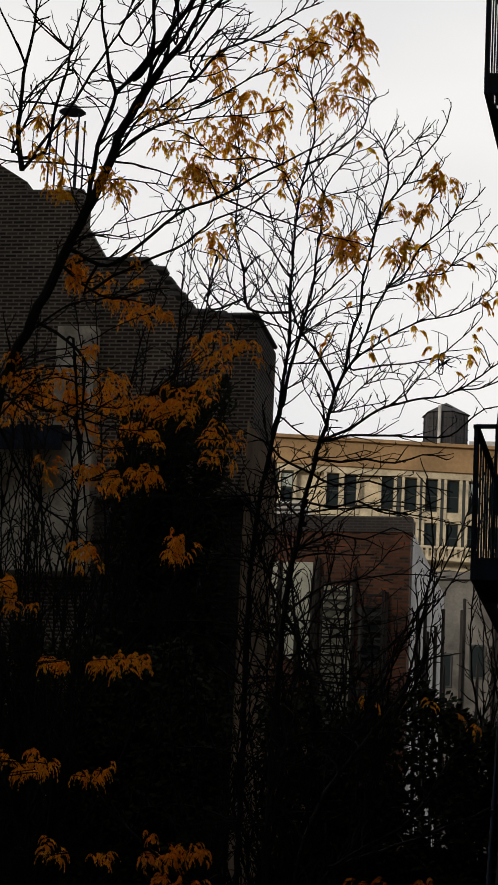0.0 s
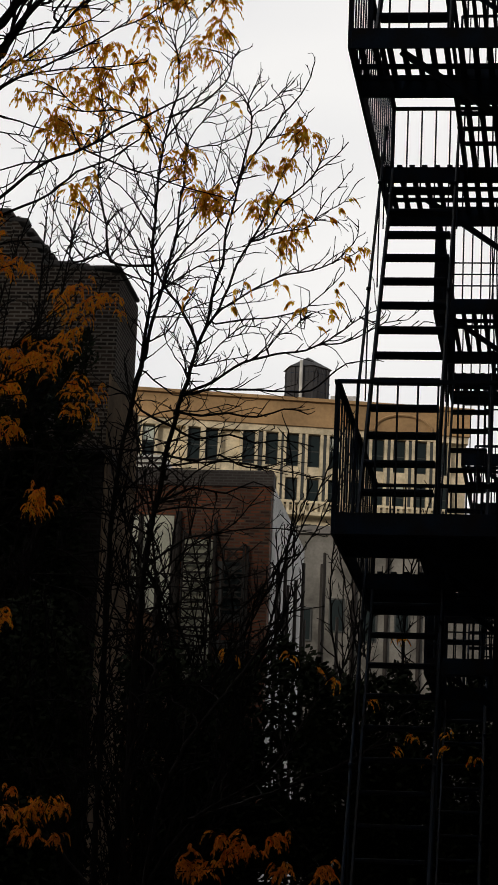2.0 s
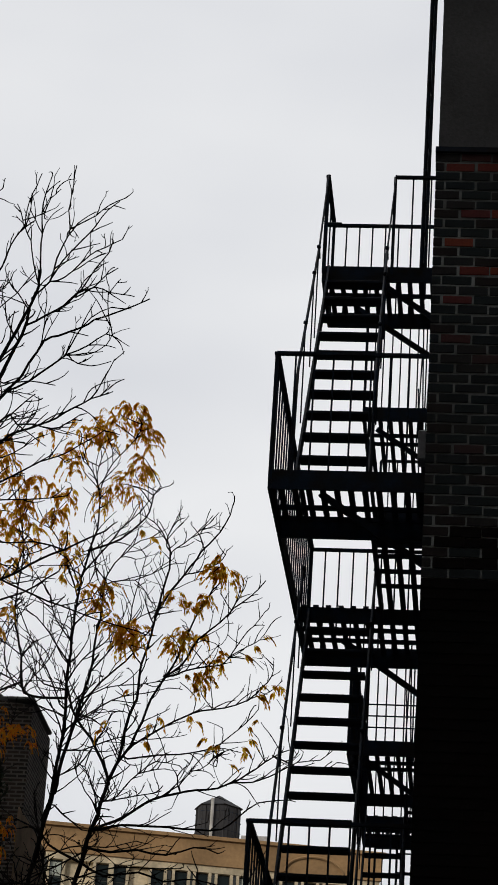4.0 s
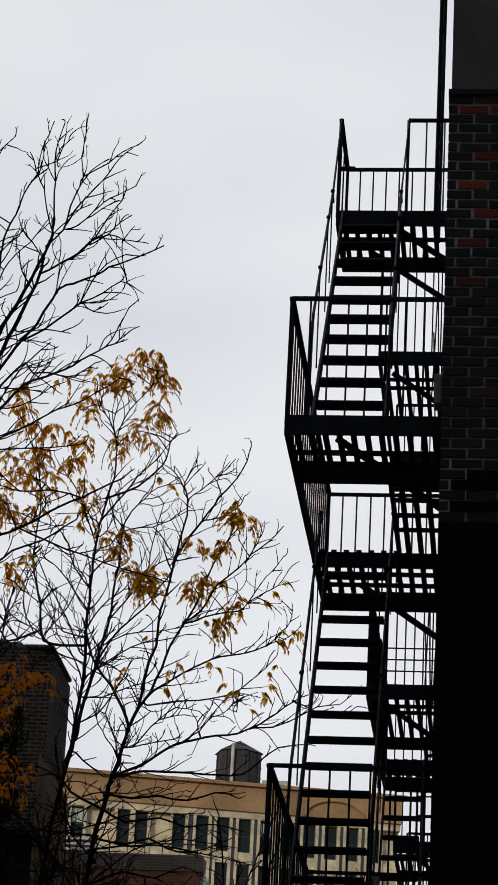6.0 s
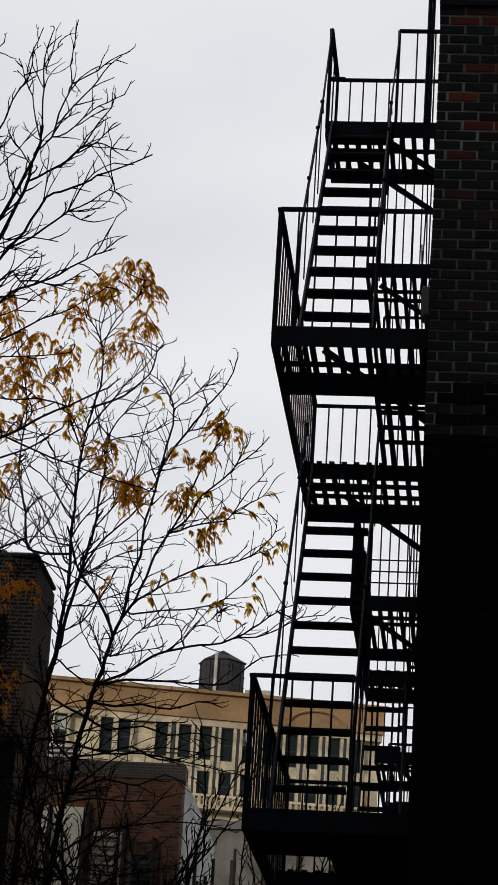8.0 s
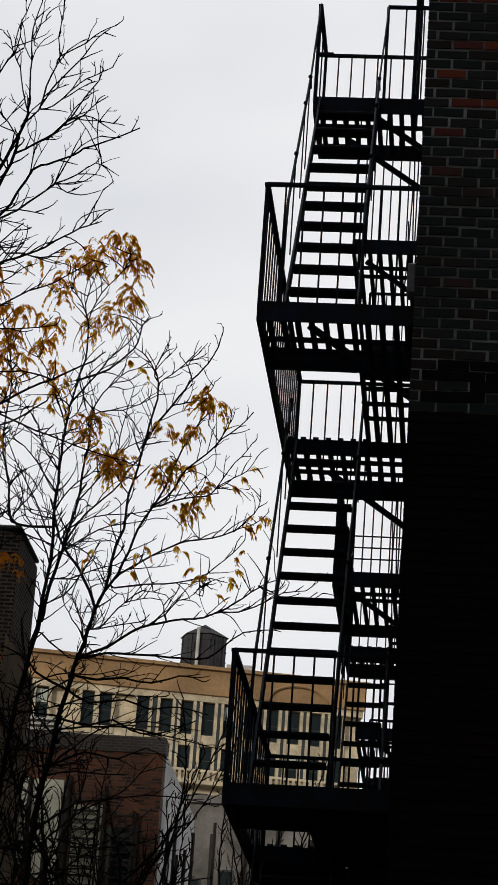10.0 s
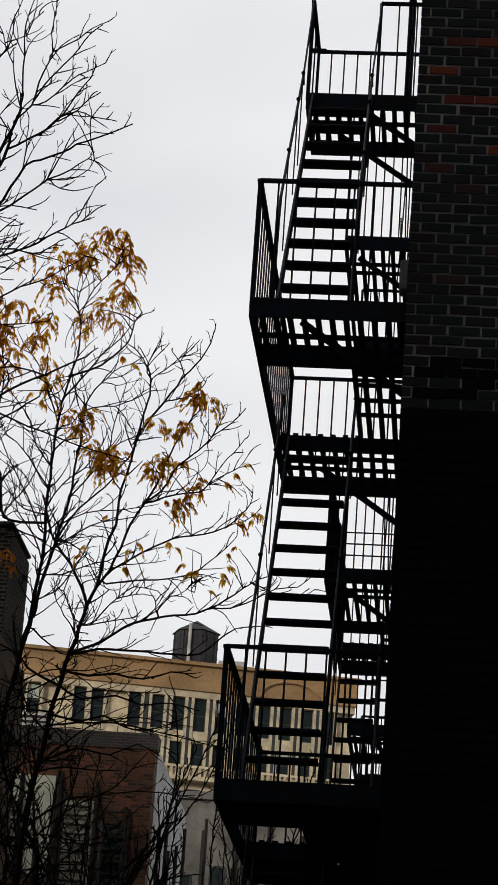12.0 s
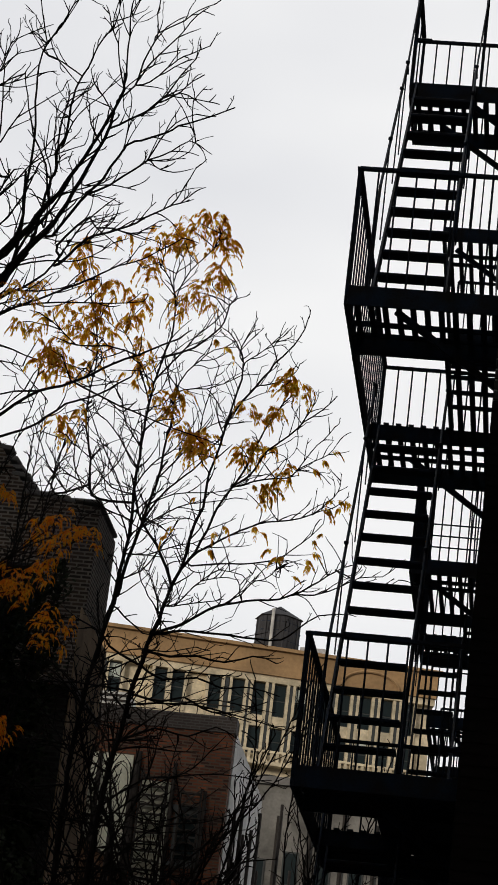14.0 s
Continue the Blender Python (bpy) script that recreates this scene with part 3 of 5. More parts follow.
for y, z1, x in ((60.9, 12.4, -6.38), (61.9, 12.9, -6.3), (63.0, 12.2, -6.34), (64.6, 12.6, -6.3), (66.0, 13.3, -6.25), (67.2, 12.0, -6.3), (70.5, 14.4, -6.1), (73.0, 13.0, -5.9), (76.0, 14.0, -5.7)):
    p = part("vent_pipe", tube(bmesh.new(), [(0, 0, 0), (0, 0, z1)], 0.045, sides=8), PIPE)
    p.location = (x, y, 0)
    tagged(p, "tall dark vent pipe beside the white wall", "pipe", "pipes beside the white wall")
grey = thing("grey_house", "streaked grey concrete house behind the white wall", "building", (-6.5, 82, 0))
part("wall", boxed(-4, 14, 0, 6, 0, 17.1), CONCRETE, grey)
part("roof_edge", boxed(-4, 14.1, -0.15, 6, 17.101, 17.35), COPING, grey)
for i in range(5):
    part("downpipe", tube(bmesh.new(), [(-1.7 + 1.05 * i, -0.1, 6), (-1.7 + 1.05 * i, -0.1, 16.4 - 0.3 * (i % 3))], 0.07, sides=6), PIPE, grey)
for i in range(4):
    w = part("window", boxed(-1.45 + 1.05 * i, -0.95 + 1.05 * i, -0.06, -0.001, 13.6 + 0.3 * (i % 2), 14.7 + 0.3 * (i % 2)), FRAME, grey)
    part("pane", boxed(-1.4 + 1.05 * i, -1.0 + 1.05 * i, -0.075, -0.065, 13.66 + 0.3 * (i % 2), 14.64 + 0.3 * (i % 2)), GLASS, w)

# ---- far office building ----
far = thing("office_building", "pale limestone office block with a brown cornice band", "building", (-25, 220, 0))
part("wall", boxed(-40, 18.35, 0.6, 20, 0, 52.3), LIME, far)
part("cornice", boxed(-40, 18.5, -0.35, 20, 52.901, 55.1), TAN, far, "brown terracotta cornice band")
part("cornice_lip", boxed(-40, 18.8, -0.7, 20, 55.101, 55.4), TAN, far)
part("frieze", boxed(-40, 18.42, -0.1, 20, 52.301, 52.9), LIME, far)
part("spandrel", boxed(-40, 18.36, 0.1, 0.599, 48.35, 49.35), LIME, far)
part("ledge", boxed(-40, 18.6, -0.7, 0.599, 44.9, 45.25), LIME, far)
part("ledge_rail", boxed(-40, 18.6, -0.6, -0.35, 46.0, 46.2), LIME, far)
bal = mesh_of("ledge_baluster", boxed(-0.13, 0.13, -0.58, -0.37, 45.251, 45.999), LIME)
for i in range(70):
    piece("ledge_baluster", bal, far, (-17.5 + 0.5 * i, 0, 0))
pier = mesh_of("pier", boxed(-0.125, 0.125, -0.05, 0.599, 46.21, 52.3), LIME)
slot = mesh_of("slot", boxed(-0.15, 0.15, 0.0, 0.598, 46.22, 52.2), FRAME)
centres = [-42.4, -38.4, -36.8, -34.9, -30.9, -29.35, -26.07, -24.03, -22.2, -20.3] + [-18.4 + 1.9 * i for i in range(6)]
for k, c in enumerate(centres):
    for row, (z0, z1) in enumerate(((49.4, 52.25), (46.05, 48.3), (41.5, 44.3))):
        w = part("window", boxed(c + 25 - 0.55, c + 25 + 0.55, 0.42, 0.597, z0, z1), FRAME, far)
        zm = (z0 + z1) / 2
        part("pane", boxed(c + 25 - 0.48, c + 25 + 0.48, 0.395, 0.415, z0 + 0.1, zm - 0.06), GLASS, w)
        part("pane", boxed(c + 25 - 0.48, c + 25 + 0.48, 0.375, 0.395, zm + 0.04, z1 - 0.1), GLASS, w)
        if (k * 3 + row * 5) % 7 == 2:
            part("blind", boxed(c + 25 - 0.46, c + 25 + 0.46, 0.345, 0.365, zm + 0.1, z1 - 0.15), BLIND, w)
    for s in (-0.68, 0.68):
        piece("pier", pier, far, (c + 25 + s, 0, 0))
    if k + 1 < len(centres) and centres[k + 1] - c < 2.2:
        piece("slot", slot, far, ((c + centres[k + 1]) / 2 + 25, 0, 0))
arch = part("roof_arch", tube(bmesh.new(), [(12.5 + 2.6 * math.cos(a), -0.5, 52.95 + 1.5 * math.sin(a)) for a in (math.pi * i / 12 for i in range(13))], 0.12, sides=5), TAN, far)

tank = thing("water_tank", "dark weathered wooden rooftop water tank with a pointed roof", "water tank", (-21.83, 227, 55.1))
bm = bmesh.new()
bmesh.ops.create_cone(bm, cap_ends=True, segments=6, radius1=2.1, radius2=2.05, depth=5.0, matrix=Matrix.Translation((0, 0, 2.1)) @ Matrix.Rotation(radians(80), 4, "Z"))
body = part("tank_body", bm, TANK, tank)
for i in range(30):
    a = 2 * math.pi * i / 30 - math.pi / 2 - 0.17
    k = (a + math.pi / 2 - radians(20)) % (math.pi / 3) - math.pi / 6
    r = 2.08 * math.cos(math.pi / 6) / math.cos(k)
    part("plank", boxed(-0.19, 0.19, -0.05, 0.04, -0.3, 4.4), TANK, body).matrix_local = Matrix.Translation((r * math.cos(a), r * math.sin(a), 0)) @ Matrix.Rotation(a + math.pi / 2, 4, "Z")
for z in (1.2, 2.2, 3.1, 3.9):
    bm = bmesh.new()
    bmesh.ops.create_cone(bm, cap_ends=False, segments=6, radius1=2.16, radius2=2.16, depth=0.07, matrix=Matrix.Translation((0, 0, z)) @ Matrix.Rotation(radians(80), 4, "Z"))
    part("hoop", bm, IRON, body)
bm = bmesh.new()
bmesh.ops.create_cone(bm, cap_ends=True, segments=6, radius1=2.3, radius2=0.06, depth=1.25, matrix=Matrix.Translation((0, 0, 5.1)) @ Matrix.Rotation(radians(80), 4, "Z"))
part("tank_roof", bm, TANK, tank)
part("pipe", tube(bmesh.new(), [(-0.35, -2.3, -0.4), (-0.35, -2.3, 4.9)], 0.15, sides=8), WHITEWALL, tank, "white vertical pipe")
hut = part("roof_hut", boxed(0, 2.3, 0, 3, -1.4, 0.75), METAL)
hut.location = (-19.6, 226.5, 56.4)
tagged(hut, "low pale metal roof hut beside the tank", "roof hut")

far.rotation_euler = (0, 0, radians(12.5))

# ---- unseen walls added to block sky and sun from the yard ----
tagged(part("wall_back", boxed(-60, 60, -6.4, -6, 0, 32), BRICK_YARD), "unseen tall brick wall added to shade the yard from behind", "wall", kind="structure")
tagged(part("wall_left", boxed(-15.4, -15, -6, 31, 0, 26), BRICK_YARD), "unseen brick wall added to shade the yard's left", "wall", kind="structure")
tagged(part("wall_right", boxed(14.001, 14.4, -6, 46, 0, 30), BRICK_YARD), "unseen brick wall added to shade the yard's right", "wall", kind="structure")


# ---- trees ----
def curve(points, step=0.14, wobble=0.02, rng=random):
    """A smooth, slightly crooked line through a few points."""
    p = [Vector(q) for q in points]
    p = [p[0] * 2 - p[1], *p, p[-1] * 2 - p[-2]]
    out = []
    for i in range(1, len(p) - 2):
        n = max(2, int((p[i + 1] - p[i]).length / step))
        for k in range(n):
            t = k / n
            q = 0.5 * ((2 * p[i]) + (p[i + 1] - p[i - 1]) * t + (2 * p[i - 1] - 5 * p[i] + 4 * p[i + 1] - p[i + 2]) * t * t + (3 * p[i] - p[i - 1] - 3 * p[i + 1] + p[i + 2]) * t ** 3)
            out.append(q + Vector((rng.uniform(-1, 1), rng.uniform(-1, 1), rng.uniform(-1, 1))) * wobble)
    out.append(p[-2])
    return out


def sprout(bm, base, way, length, radius, rng, depth):
    """A twig that winds from side to side and bends upward, with smaller ones along it."""
    way = way.normalized()
    p, pts = base.copy(), [base.copy()]
    n = max(4, int(length / 0.055))
    turn = Vector((rng.gauss(0, 0.1), rng.gauss(0, 0.06), rng.gauss(0.05, 0.08)))
    for i in range(n):
        if rng.random() < 0.22:
            turn = Vector((rng.gauss(0, 0.13), rng.gauss(0, 0.07), rng.gauss(0.05, 0.1)))
        way = (way + turn + Vector((rng.gauss(0, 0.07), rng.gauss(0, 0.07), rng.gauss(0, 0.07)))).normalized()
        p = p + way * (length / n)
        pts.append(p.copy())
        if depth > 0 and i > 1 and rng.random() < 0.3:
            off = Vector((rng.gauss(0, 1), rng.gauss(0, 0.6), rng.gauss(0.3, 0.8)))
            off = off - way * off.dot(way)
            sprout(bm, p, way + off.normalized() * rng.uniform(0.5, 1.1), length * rng.uniform(0.3, 0.6) * (1 - 0.4 * i / n), radius * 0.75, rng, depth - 1)
    tube(bm, pts, radius, radius * 0.55, sides=4 if radius > 0.005 else 3, cap=False)


def leaf_cluster(seed, leaves, mat, long=0.27):
    """Drooping feathered leaves that hang round one twig's end."""
    rng = random.Random(seed)
    bm = bmesh.new()
    for k in range(leaves):
        a = rng.uniform(0, 2 * math.pi)
        out = Vector((math.cos(a), math.sin(a) * 0.8, 0))
        n = rng.randint(6, 8)
        size = long * rng.uniform(0.7, 1.15)
        rise = rng.uniform(0.0, 1.0)
        root = Vector((rng.gauss(0, 0.035), rng.gauss(0, 0.035), rng.gauss(0, 0.05)))
        spine = []
        for i in range(n + 1):
            f = i / n
            spine.append(root + out * size * (f - 0.3 * f * f) + Vector((0, 0, size * (rise * f - (0.45 + rise) * f * f))))
        side = Vector((-out.y, out.x, 0))
        tube(bm, spine, 0.003, 0.0015, sides=3, cap=False)
        for i in range(1, n + 1):
            d = (spine[i] - spine[i - 1]).normalized()
            for s in (-1, 1):
                ll = rng.uniform(0.06, 0.105) * (1.15 - 0.4 * i / n)
                w = ll * rng.uniform(0.13, 0.19)
                ld = (d * 0.45 + side * s * rng.uniform(0.15, 0.6) + Vector((0, 0, -rng.uniform(0.5, 1.1)))).normalized()
                across = ld.cross(Vector((rng.gauss(0, 1), rng.gauss(0, 1), rng.gauss(0, 1)))).normalized() * w
                b0 = spine[i]
                vs = [bm.verts.new(b0), bm.verts.new(b0 + ld * ll * 0.4 + across), bm.verts.new(b0 + ld * ll), bm.verts.new(b0 + ld * ll * 0.45 - across)]
                bm.faces.new(vs)
    return mesh_of("foliage", bm, mat)


GOLD = [leaf_cluster(i, 4 + i % 4, LEAF, 0.3) for i in range(9)]
DEEP = [leaf_cluster(20 + i, 6 + i % 4, LEAF_DEEP) for i in range(5)]
RUSSET = [leaf_cluster(60 + i, 3 + i % 4, LEAF_RUSSET, 0.3) for i in range(7)]
SMALL = [leaf_cluster(40 + i, 1 + i % 2, LEAF, 0.2) for i in range(6)]


class Tree:
    """A tree under one empty: limbs first, then twigs along them, then leaf sprays."""

    def __init__(self, name, label, foot, seed):
        self.foot, self.rng = Vector(foot), random.Random(seed)
        self.top = thing(name, label, "tree", foot, "autumn trees in the yard")
        self.lines, self.spots = [], []
        self.stalks = bmesh.new()

    def limb(self, r0, r1, *points):
        pts = [Vector(p) - self.foot for p in points]
        if self.spots:
            near = min(self.spots, key=lambda q: (Vector((q.x, 0, q.z)) - Vector((pts[0].x, 0, pts[0].z))).length + 0.1 * abs(q.y - pts[0].y))
            if (near - pts[0]).length < 0.6:
                pts.insert(0, near)
        line = curve(pts, 0.1, 0.004 + r0 * 0.15, self.rng)
        part("branch" if self.lines else "trunk", tube(bmesh.new(), line, r0 * 1.1 + 0.001, r1 + 0.0015, sides=8 if r0 > 0.03 else 6), BARK, self.top)
        self.lines.append((r0, line))
        self.spots += line

    def shoots(self, count, low, high, short, long):
        """Thin side limbs that arch out of the stems between two heights."""
        rng = self.rng
        stems = [q for r0, line in self.lines for q in line if r0 > 0.015 and low < q.z < high]
        for k in range(count):
            p = rng.choice(stems) + self.foot
            way = Vector((rng.choice((-1, 1, 1)), rng.gauss(0, 0.3), 0))
            far, rise = rng.uniform(short, long), rng.gauss(0.12, 0.22)
            self.limb(rng.uniform(0.007, 0.011), 0.003, p, p + way * far * 0.35 + Vector((0, 0, rise * 0.7 * far)), p + way * far * 0.7 + Vector((0, 0, (rise - 0.05) * far)), p + way * far + Vector((0, 0, (rise + rng.uniform(-0.15, 0.25)) * far)))

    def twigs(self, short, long, density):
        """Sprays of twigs, about so many to a metre, on all limbs but the trunk's foot."""
        rng, bm = self.rng, bmesh.new()
        for i, (r0, line) in enumerate(self.lines):
            n = len(line)
            for k in range(int(n * 0.12) if i else int(n * 0.7), n):
                for _ in range(int(density * 0.1 + rng.random())):
                    d = (line[min(k + 1, n - 1)] - line[max(k - 1, 0)]).normalized()
                    off = Vector((rng.gauss(0, 1), rng.gauss(0, 0.7), rng.gauss(0.25, 0.8)))
                    off = (off - d * off.dot(d)).normalized()
                    sprout(bm, line[k], d + off * rng.uniform(0.4, 1.1), rng.uniform(short, long) * (1.25 - 0.9 * k / n), min(0.009, max(0.0064, r0 * 0.5)), rng, 2)
        tagged(part("twig_mass", bm, BARK, self.top), kind="stuff")

    def leaves(self, kinds, size, many, *places):
        """Leaf sprays at these places, each on a stalk from the nearest limb."""
        rng, bm = self.rng, bmesh.new()
        for place in places:
            c = Vector(place) - self.foot + Vector((0, 0, 0.06))
            p = min(self.spots, key=lambda q: (q - c).length + (0.4 if q.z > c.z else 0.0))
            mid = p.lerp(c, 0.5) + Vector((rng.gauss(0, 0.05), rng.gauss(0, 0.05), 0.03))
            tube(bm, curve([p, mid, c], 0.08, 0.006, rng), 0.007, 0.004, sides=4, cap=False)
            for k in range(many):
                spray = piece("foliage", kinds[rng.randrange(len(kinds))], self.top, c + Vector((rng.gauss(0, 0.04), rng.gauss(0, 0.12), rng.gauss(0, 0.04))))
                spray.rotation_euler = (rng.gauss(0, 0.15), rng.gauss(0, 0.15), rng.uniform(0, 6.28))
                s = size * rng.uniform(0.8, 1.2)
                spray.scale = (s, s, s)
                tagged(spray, kind="stuff")
        tagged(part("leaf_stalk_mass", bm, BARK, self.top), kind="stuff")


# the shorter of the two slender trees
young = Tree("young_tree", "slender bare autumn tree with few golden leaves", (-3.85, 24, 0), 3)
young.limb(0.034, 0.020, (-3.85, 24, 0), (-3.85, 24.0, 3.97), (-3.83, 24.0, 5.04), (-3.78, 24.0, 5.85), (-3.71, 24.0, 6.40), (-3.64, 24.0, 6.89), (-3.54, 24.0, 7.37), (-3.47, 24.05, 7.63))
young.limb(0.019, 0.015, (-3.46, 24.00, 7.62), (-3.44, 24.15, 7.89), (-3.43, 24.30, 8.05))
young.limb(0.016, 0.008, (-3.38, 24.00, 7.97), (-3.46, 23.97, 8.14), (-3.58, 23.93, 8.36), (-3.73, 23.90, 8.54), (-3.81, 23.86, 8.73), (-3.89, 23.83, 9.00))
young.limb(0.018, 0.009, (-3.38, 24.00, 7.97), (-3.31, 23.96, 8.15), (-3.26, 23.93, 8.42), (-3.22, 23.89, 8.61), (-3.15, 23.85, 8.75), (-3.13, 23.81, 9.08), (-3.06, 23.78, 9.36), (-3.02, 23.74, 9.58))
young.limb(0.010, 0.004, (-3.05, 24.00, 9.67), (-3.01, 24.05, 9.92), (-2.97, 24.11, 10.18), (-2.98, 24.16, 10.38), (-3.03, 24.22, 10.52), (-3.14, 24.27, 10.70), (-3.22, 24.32, 10.77))
young.limb(0.006, 0.003, (-3.00, 24.00, 10.38), (-2.97, 23.87, 10.45), (-2.88, 23.74, 10.55), (-2.79, 23.62, 10.54))
young.limb(0.013, 0.005, (-3.31, 24.00, 8.15), (-3.20, 24.00, 8.33), (-3.11, 23.99, 8.56), (-3.04, 23.99, 8.79), (-2.91, 23.99, 9.03), (-2.81, 23.99, 9.20), (-2.72, 23.98, 9.49), (-2.62, 23.98, 9.73), (-2.52, 23.98, 9.91), (-2.45, 23.98, 10.10))
young.limb(0.011, 0.004, (-3.05, 24.00, 9.68), (-2.92, 24.01, 9.91), (-2.80, 24.01, 10.09), (-2.69, 24.02, 10.26), (-2.63, 24.03, 10.37), (-2.53, 24.04, 10.49), (-2.43, 24.04, 10.65), (-2.37, 24.05, 10.84), (-2.36, 24.06, 10.96))
young.limb(0.006, 0.003, (-2.62, 24.00, 10.36), (-2.68, 24.04, 10.52), (-2.63, 24.07, 10.63), (-2.56, 24.11, 10.72))
young.limb(0.006, 0.003, (-2.94, 24.00, 10.32), (-2.82, 23.88, 10.37), (-2.67, 23.76, 10.45), (-2.58, 23.65, 10.48))
young.limb(0.006, 0.003, (-2.73, 24.00, 10.10), (-2.62, 24.03, 10.14), (-2.52, 24.07, 10.21), (-2.44, 24.10, 10.30), (-2.41, 24.13, 10.40))
young.limb(0.010, 0.004, (-2.92, 24.00, 9.03), (-2.76, 24.00, 9.15), (-2.61, 24.00, 9.42), (-2.42, 24.00, 9.60), (-2.29, 24.00, 9.75), (-2.13, 24.00, 9.88), (-1.99, 24.00, 10.05))
young.limb(0.006, 0.003, (-2.34, 24.00, 9.67), (-2.28, 24.12, 9.85), (-2.25, 24.23, 9.99), (-2.24, 24.35, 10.14))
young.limb(0.008, 0.003, (-2.91, 24.00, 9.02), (-2.61, 23.92, 9.10), (-2.38, 23.84, 9.11), (-2.28, 23.76, 9.17), (-2.16, 23.69, 9.35), (-2.05, 23.61, 9.45), (-1.94, 23.53, 9.57))
young.limb(0.005, 0.003, (-2.30, 24.00, 9.25), (-2.14, 24.15, 9.42), (-2.04, 24.30, 9.53), (-1.97, 24.46, 9.72))
young.limb(0.010, 0.003, (-3.30, 24.00, 8.17), (-3.17, 23.96, 8.32), (-2.90, 23.93, 8.49), (-2.68, 23.89, 8.60), (-2.52, 23.85, 8.65), (-2.30, 23.82, 8.68), (-2.08, 23.78, 8.75), (-1.95, 23.75, 8.87), (-1.86, 23.71, 8.97), (-1.84, 23.67, 9.07))
young.limb(0.005, 0.003, (-2.10, 24.00, 8.81), (-2.03, 24.10, 8.89), (-1.96, 24.21, 8.94), (-1.87, 24.31, 9.04))
young.limb(0.008, 0.003, (-3.22, 24.00, 8.19), (-2.95, 24.00, 8.23), (-2.62, 24.00, 8.27), (-2.40, 24.00, 8.33), (-2.25, 24.00, 8.45), (-2.09, 24.01, 8.60), (-1.99, 24.01, 8.73))
young.limb(0.005, 0.003, (-2.40, 24.00, 8.33), (-2.37, 24.17, 8.29), (-2.39, 24.34, 8.24))
young.limb(0.014, 0.004, (-3.49, 24.00, 7.49), (-3.23, 23.96, 7.59), (-3.02, 23.93, 7.73), (-2.83, 23.89, 7.81), (-2.53, 23.86, 7.87), (-2.31, 23.82, 7.89), (-2.10, 23.79, 7.98), (-1.94, 23.75, 8.08), (-1.80, 23.72, 8.18), (-1.64, 23.68, 8.25))
young.limb(0.007, 0.003, (-2.87, 24.00, 7.83), (-2.70, 23.96, 7.94), (-2.59, 23.91, 8.06), (-2.49, 23.87, 8.08), (-2.37, 23.82, 8.18))
young.limb(0.006, 0.003, (-2.69, 24.00, 7.87), (-2.71, 23.86, 8.00), (-2.59, 23.72, 8.08), (-2.54, 23.59, 8.15))
young.limb(0.012, 0.004, (-3.52, 24.00, 7.47), (-3.23, 24.04, 7.54), (-2.91, 24.08, 7.56), (-2.53, 24.12, 7.55), (-2.29, 24.16, 7.58), (-2.14, 24.20, 7.70), (-1.96, 24.24, 7.87), (-1.66, 24.28, 7.92))
young.limb(0.008, 0.003, (-2.17, 24.00, 8.00), (-2.00, 24.01, 8.01), (-1.85, 24.01, 8.07), (-1.58, 24.02, 8.22), (-1.37, 24.03, 8.26), (-1.26, 24.03, 8.35))
young.limb(0.007, 0.003, (-1.80, 24.00, 8.27), (-1.57, 23.90, 8.14), (-1.35, 23.80, 8.09), (-1.19, 23.70, 8.15))
young.limb(0.007, 0.003, (-3.44, 24.00, 7.64), (-3.54, 23.92, 7.77), (-3.62, 23.85, 7.88), (-3.67, 23.77, 7.97), (-3.70, 23.69, 8.05))
young.limb(0.006, 0.003, (-3.48, 24.00, 7.68), (-3.49, 23.86, 7.81), (-3.54, 23.72, 7.91), (-3.56, 23.58, 7.98))
young.limb(0.007, 0.003, (-3.33, 24.00, 7.77), (-3.22, 23.93, 7.89), (-3.08, 23.85, 8.01), (-2.92, 23.78, 8.11), (-2.68, 23.70, 8.06))
young.limb(0.006, 0.003, (-3.10, 24.00, 8.05), (-3.00, 24.03, 8.09), (-2.86, 24.06, 8.12))
young.limb(0.006, 0.003, (-3.41, 24.00, 7.76), (-3.24, 23.98, 7.79), (-3.03, 23.96, 7.83), (-2.86, 23.94, 7.87))
young.limb(0.014, 0.005, (-3.57, 24.00, 7.31), (-3.32, 24.04, 7.28), (-3.06, 24.08, 7.32), (-2.79, 24.12, 7.29), (-2.53, 24.16, 7.39), (-2.31, 24.20, 7.35))
young.limb(0.014, 0.005, (-3.61, 24.00, 7.17), (-3.79, 23.92, 7.23), (-3.96, 23.83, 7.37), (-3.91, 23.75, 7.65), (-3.75, 23.66, 7.54), (-3.54, 23.58, 7.37))
young.limb(0.012, 0.004, (-3.58, 24.00, 7.15), (-3.37, 24.07, 7.06), (-3.05, 24.14, 7.12), (-2.81, 24.20, 7.06), (-2.52, 24.27, 7.11), (-2.25, 24.34, 7.06))
young.limb(0.012, 0.004, (-3.61, 24.00, 6.87), (-3.35, 24.10, 6.85), (-3.15, 24.19, 6.93), (-2.88, 24.29, 6.83), (-2.63, 24.39, 6.89), (-2.37, 24.48, 7.03))
young.limb(0.012, 0.004, (-3.62, 24.00, 6.65), (-3.84, 24.08, 6.88), (-3.98, 24.16, 7.11), (-4.17, 24.24, 7.24))
young.limb(0.012, 0.004, (-3.63, 24.00, 6.44), (-3.38, 24.06, 6.57), (-3.06, 24.12, 6.54), (-2.81, 24.18, 6.67), (-2.59, 24.24, 6.58))
young.shoots(26, 3.8, 7.5, 0.6, 1.8)
young.twigs(0.15, 0.44, 7.5)
